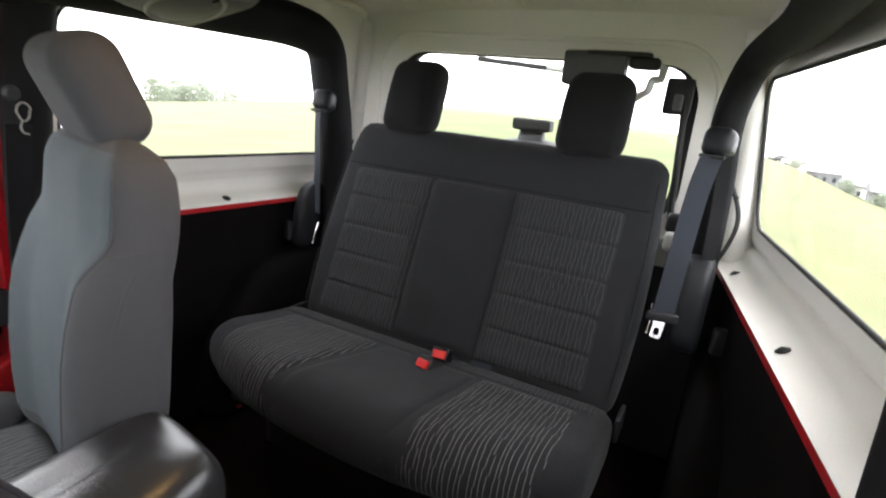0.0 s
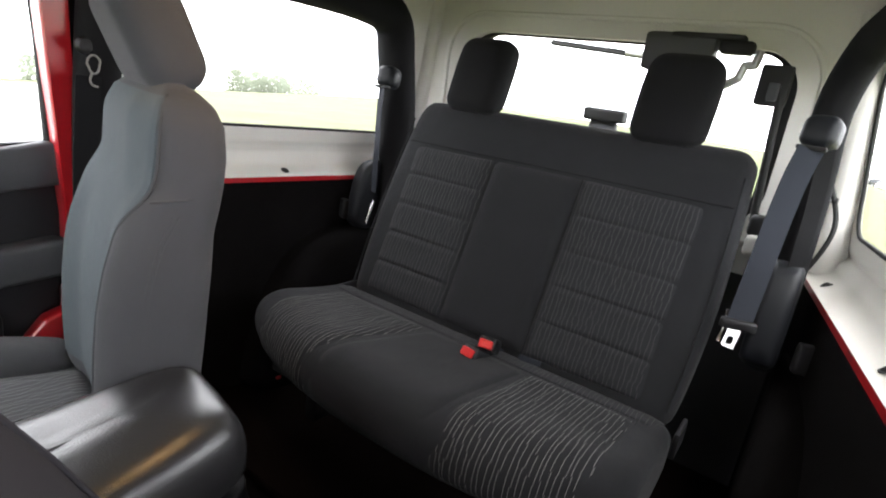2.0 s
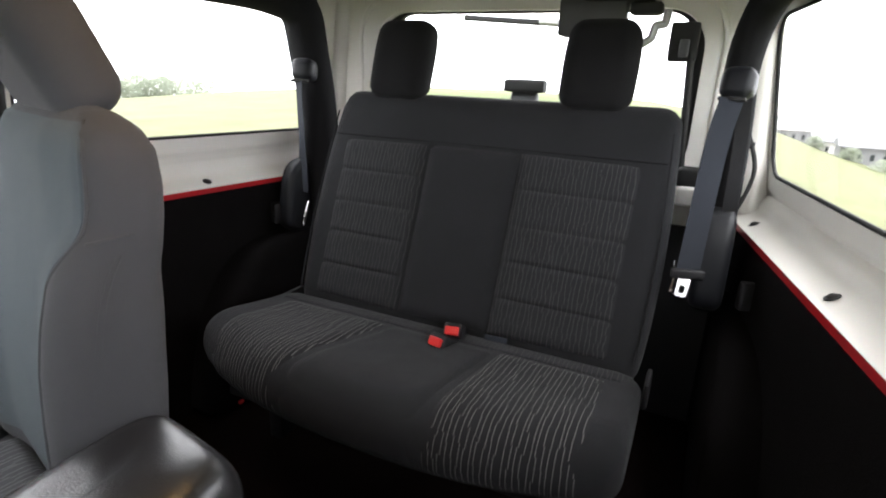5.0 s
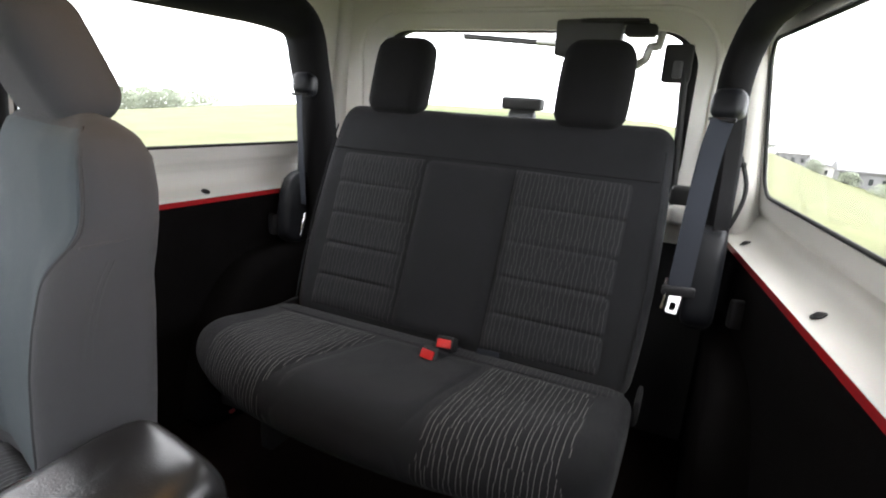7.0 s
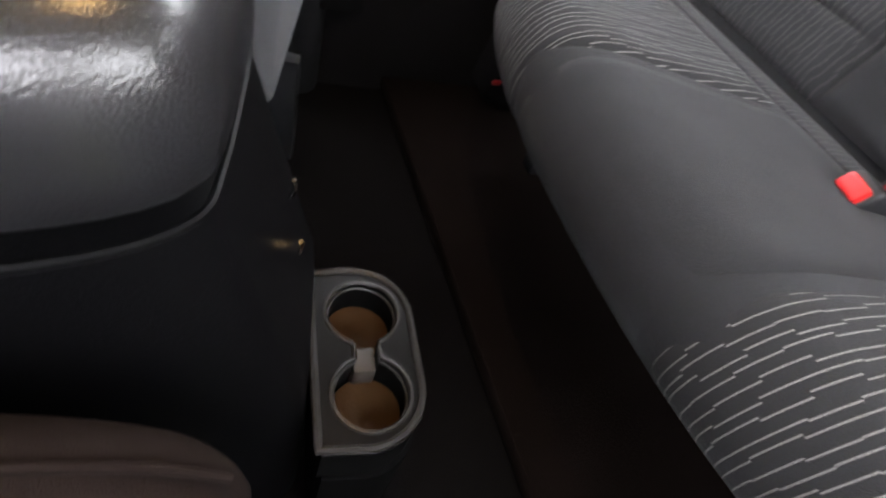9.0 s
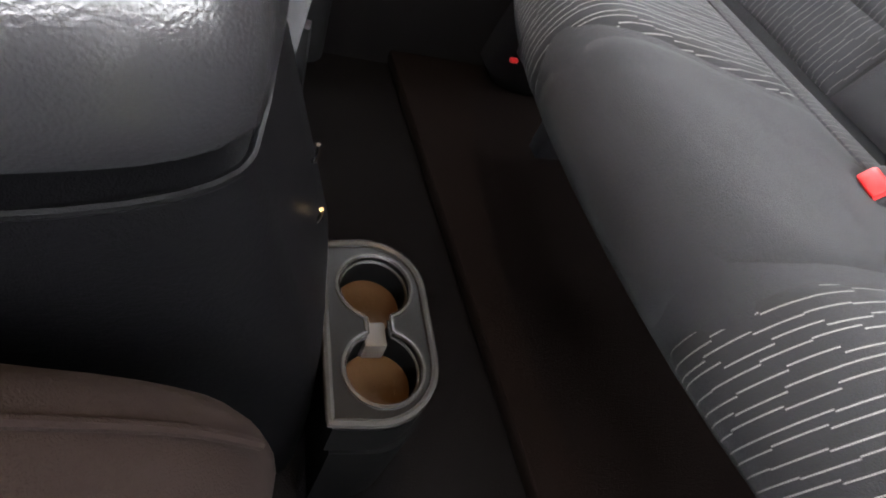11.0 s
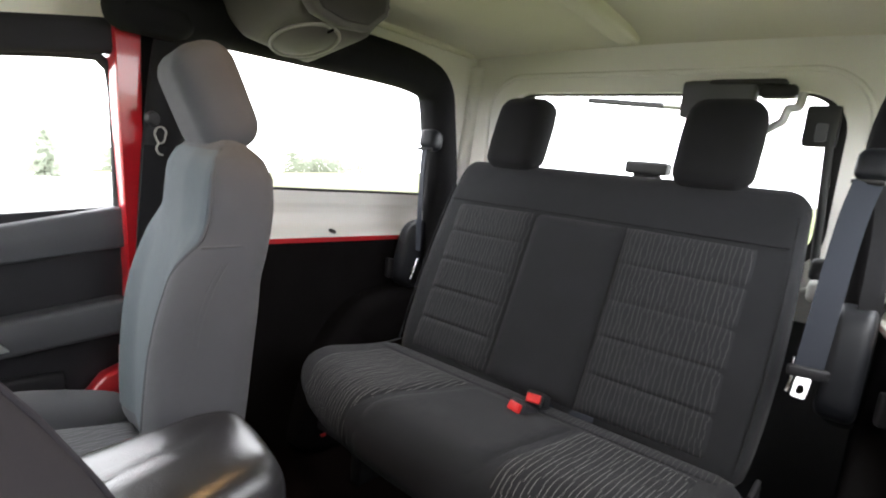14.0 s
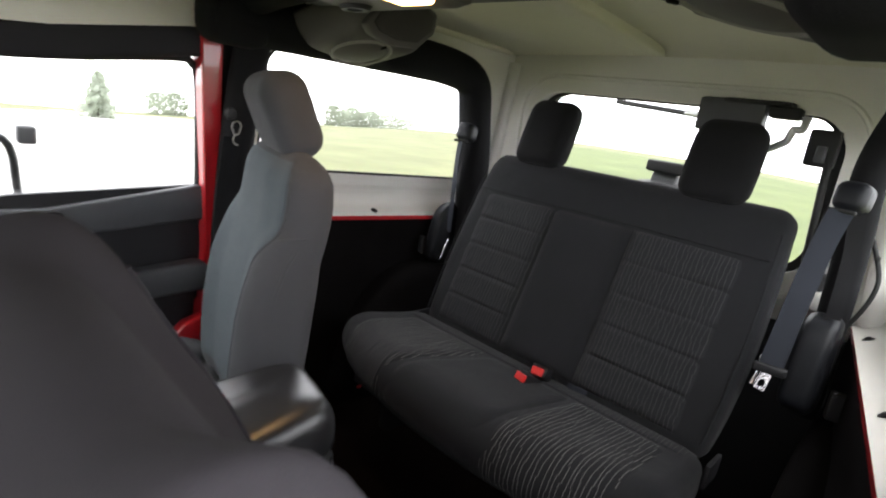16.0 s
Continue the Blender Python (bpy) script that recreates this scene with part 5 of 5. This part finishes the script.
def tree(name, label, az, d, height, spread, conifer, seed, leaf=LEAF):
    rng = random.Random(seed)
    x, y = polar(az, d)
    base = land(x, y) - 0.12 * height
    height *= 0.78
    t = thing(name, label, "tree", "meadow trees")
    part("trunk", tube([(x, y, base - 0.1), (x + 0.02 * height, y, base + height * 0.5), (x, y, base + height * 0.95)], 0.03 * height, 8, 1, steps=8, r2=0.004 * height), BARK, t)
    for k in range(6):
        a = rng.uniform(0, 6.28)
        z = base + height * rng.uniform(0.3, 0.75)
        w = spread * 0.35
        part("limb", tube([(x, y, z), (x + w * math.cos(a), y + w * math.sin(a), z + height * (0.0 if conifer else 0.12))], 0.008 * height, 6, 0, steps=3, r2=0.002 * height), BARK, t)
    bm = bmesh.new()
    for k in range(900):
        h = rng.uniform(0.08, 1.0) if conifer else rng.uniform(0.04, 1.0)
        reach = spread / 2 * ((1 - h) ** 0.8 + 0.04) if conifer else spread / 2 * math.sqrt(max(0.05, 1 - ((h - 0.42) / 0.60) ** 2))
        a, rr = rng.uniform(0, 6.28), reach * math.sqrt(rng.random()) * rng.uniform(0.7, 1.15)
        c = Vector((x + rr * math.cos(a), y + rr * math.sin(a), base + h * height))
        s = height * rng.uniform(0.04, 0.09)
        u = Vector((rng.gauss(0, 1), rng.gauss(0, 1), rng.gauss(0, 0.6))).normalized() * s
        v = Vector((rng.gauss(0, 1), rng.gauss(0, 1), rng.gauss(0, 1))).normalized() * s * 0.7
        bm.faces.new([bm.verts.new(c + p) for p in (-u, v, u, -v)])
    part("crown", bm, leaf, t, angle=180)


tree("conifer", "tall conifer with haze-paled leaves standing alone in the meadow", 77.8, 40, 4.3, 2.7, True, 4, LEAF_PALE)
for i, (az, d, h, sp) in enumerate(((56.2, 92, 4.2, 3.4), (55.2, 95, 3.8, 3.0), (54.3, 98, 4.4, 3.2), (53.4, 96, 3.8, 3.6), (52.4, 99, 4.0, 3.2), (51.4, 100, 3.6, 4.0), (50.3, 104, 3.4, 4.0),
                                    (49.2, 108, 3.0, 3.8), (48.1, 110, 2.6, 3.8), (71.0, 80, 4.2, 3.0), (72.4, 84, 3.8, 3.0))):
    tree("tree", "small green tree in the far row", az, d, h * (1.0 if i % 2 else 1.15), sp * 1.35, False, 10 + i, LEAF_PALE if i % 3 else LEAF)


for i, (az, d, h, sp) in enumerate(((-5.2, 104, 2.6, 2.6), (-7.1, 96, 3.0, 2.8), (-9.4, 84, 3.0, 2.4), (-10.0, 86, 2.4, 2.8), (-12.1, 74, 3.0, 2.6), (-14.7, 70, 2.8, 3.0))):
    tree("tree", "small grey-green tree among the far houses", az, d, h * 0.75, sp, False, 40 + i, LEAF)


# far buildings and cars on the other side
def building(name, label, az, d, w, dep, h, mat, roof_mat, rows=1, count=5):
    x, y = polar(az, d)
    z = land(x, y) - 0.35
    m = pose(x, y, z, 0, 0, az + 8)
    b = thing(name, label, "building", "far buildings")

    def put(bm):
        bmesh.ops.transform(bm, matrix=m, verts=bm.verts[:])
        return bm

    part("wall", put(round_box(w, dep, h, 0.05, 2, pose(0, 0, h / 2))), mat, b)
    gable = bmesh.new()
    ends = [[gable.verts.new((sx * (w / 2 + 0.3), yy, zz)) for yy, zz in ((-dep / 2 - 0.35, h - 0.1), (-dep / 2 - 0.35, h + 0.05), (0, h + 0.9), (dep / 2 + 0.35, h + 0.05), (dep / 2 + 0.35, h - 0.1))] for sx in (-1, 1)]
    gable.faces.new(ends[0])
    gable.faces.new(ends[1][::-1])
    for i in range(5):
        gable.faces.new((ends[0][i], ends[1][i], ends[1][(i + 1) % 5], ends[0][(i + 1) % 5]))
    bmesh.ops.recalc_face_normals(gable, faces=gable.faces[:])
    part("roof", put(gable), roof_mat, b)
    for i in range(count):
        for j in range(rows):
            wx, wz = (i + 0.5) / count * w - w / 2, (j + 0.55) / rows * h
            win = part("window", put(round_box(w / count * 0.34, 0.12, h / rows * 0.30, 0.02, 2, pose(wx, -dep / 2 - 0.03, wz))), DARK_GLASS, b)


for az, d, w, dep, h, mat, rmat, lab in ((-4.4, 125, 6, 6, 1.9, SIDING, SIDING_PALE, "grey far house with a pale roof"), (-6.1, 112, 5, 6, 2.1, SIDING_PALE, SIDING, "pale low house at the foot of the meadow"),
                                         (-8.1, 98, 6, 6, 2.2, SIDING, SIDING_PALE, "grey low house at the foot of the meadow"), (-10.7, 88, 5, 6, 2.0, SIDING_PALE, SIDING, "pale small house with a grey roof"),
                                         (-13.3, 78, 6, 6, 2.3, SIDING, SIDING, "dark grey house beyond the meadow")):
    building("building", lab, az, d, w, dep, h, mat, rmat)


def car(name, label, m, scale=1.0, paint=WHITE_PAINT):
    c = thing(name, label, "car", "parked cars")
    q = m @ Matrix.Scale(scale, 4)

    def put(bm):
        bmesh.ops.transform(bm, matrix=q, verts=bm.verts[:])
        return bm

    body = [(-2.2, 0.35), (-2.25, 0.6), (-2.15, 0.88), (-1.1, 1.0), (-0.5, 1.42), (0.6, 1.5), (1.7, 1.45), (2.1, 1.0), (2.2, 0.8), (2.2, 0.35)]
    part("body", put(loft(body, -0.88, 0.88, 0.16, 72, 8, lambda x, y, z: (x * (1 - 0.16 * max(0, (z - 0.95) / 0.5)), y, z))), paint, c)
    part("side_glass", put(loft([(-0.75, 1.04), (-0.4, 1.36), (0.6, 1.42), (1.5, 1.38), (1.75, 1.05)], -0.83, 0.83, 0.03, 40, 4, lambda x, y, z: (x * (1 - 0.06 * max(0, (z - 0.95) / 0.5)), y, z))), DARK_GLASS, c)
    part("rear_glass", put(round_box(1.2, 0.06, 0.34, 0.02, 4, pose(0, 1.95, 1.2, 20))), DARK_GLASS, c)
    part("bumper", put(round_box(1.7, 0.2, 0.25, 0.06, 5, pose(0, 2.18, 0.48))), PLASTIC, c)
    for s in (-1, 1):
        part("tail_light", put(round_box(0.2, 0.1, 0.3, 0.04, 4, pose(s * 0.74, 2.1, 0.95))), TAIL_RED, c)
        for y in (-1.4, 1.35):
            wheel = part("wheel", put(lathe([(0.2, -0.1), (0.32, -0.1), (0.345, 0.0), (0.32, 0.1), (0.2, 0.1)], pose(s * 0.80, y, 0.345, 0, 90), 28)), RUBBER, c)
            part("rim", put(lathe([(0.001, 0.06), (0.05, 0.07), (0.18, 0.075), (0.21, 0.1), (0.21, 0.0)], pose(s * 0.80, y, 0.345, 0, 90 * s), 24)), SILVER, wheel)
            for k in range(5):
                a = 2 * math.pi * k / 5
                part("spoke", put(round_box(0.03, 0.05, 0.16, 0.01, 2, pose(s * 0.895, y - 0.11 * math.sin(a), 0.345 + 0.11 * math.cos(a)) @ pose(0, 0, 0, math.degrees(a)))), SILVER, wheel)


x, y = polar(-26.3, 19.5)
car("parked_suv", "white estate car parked on the grass", pose(x, y, land(x, y) - 0.02, 0, 0, 75))
for i, (az, d) in enumerate(((-4.0, 118), (-4.6, 116), (-5.2, 110), (-5.9, 112), (-6.6, 104))):
    x, y = polar(az, d)
    car("far_car", "small far white parked car" if i % 2 == 0 else "small far dark parked car", pose(x, y, land(x, y), 0, 0, 60 + 9 * i), 1.0, WHITE_PAINT if i % 2 == 0 else DARK_GLASS)
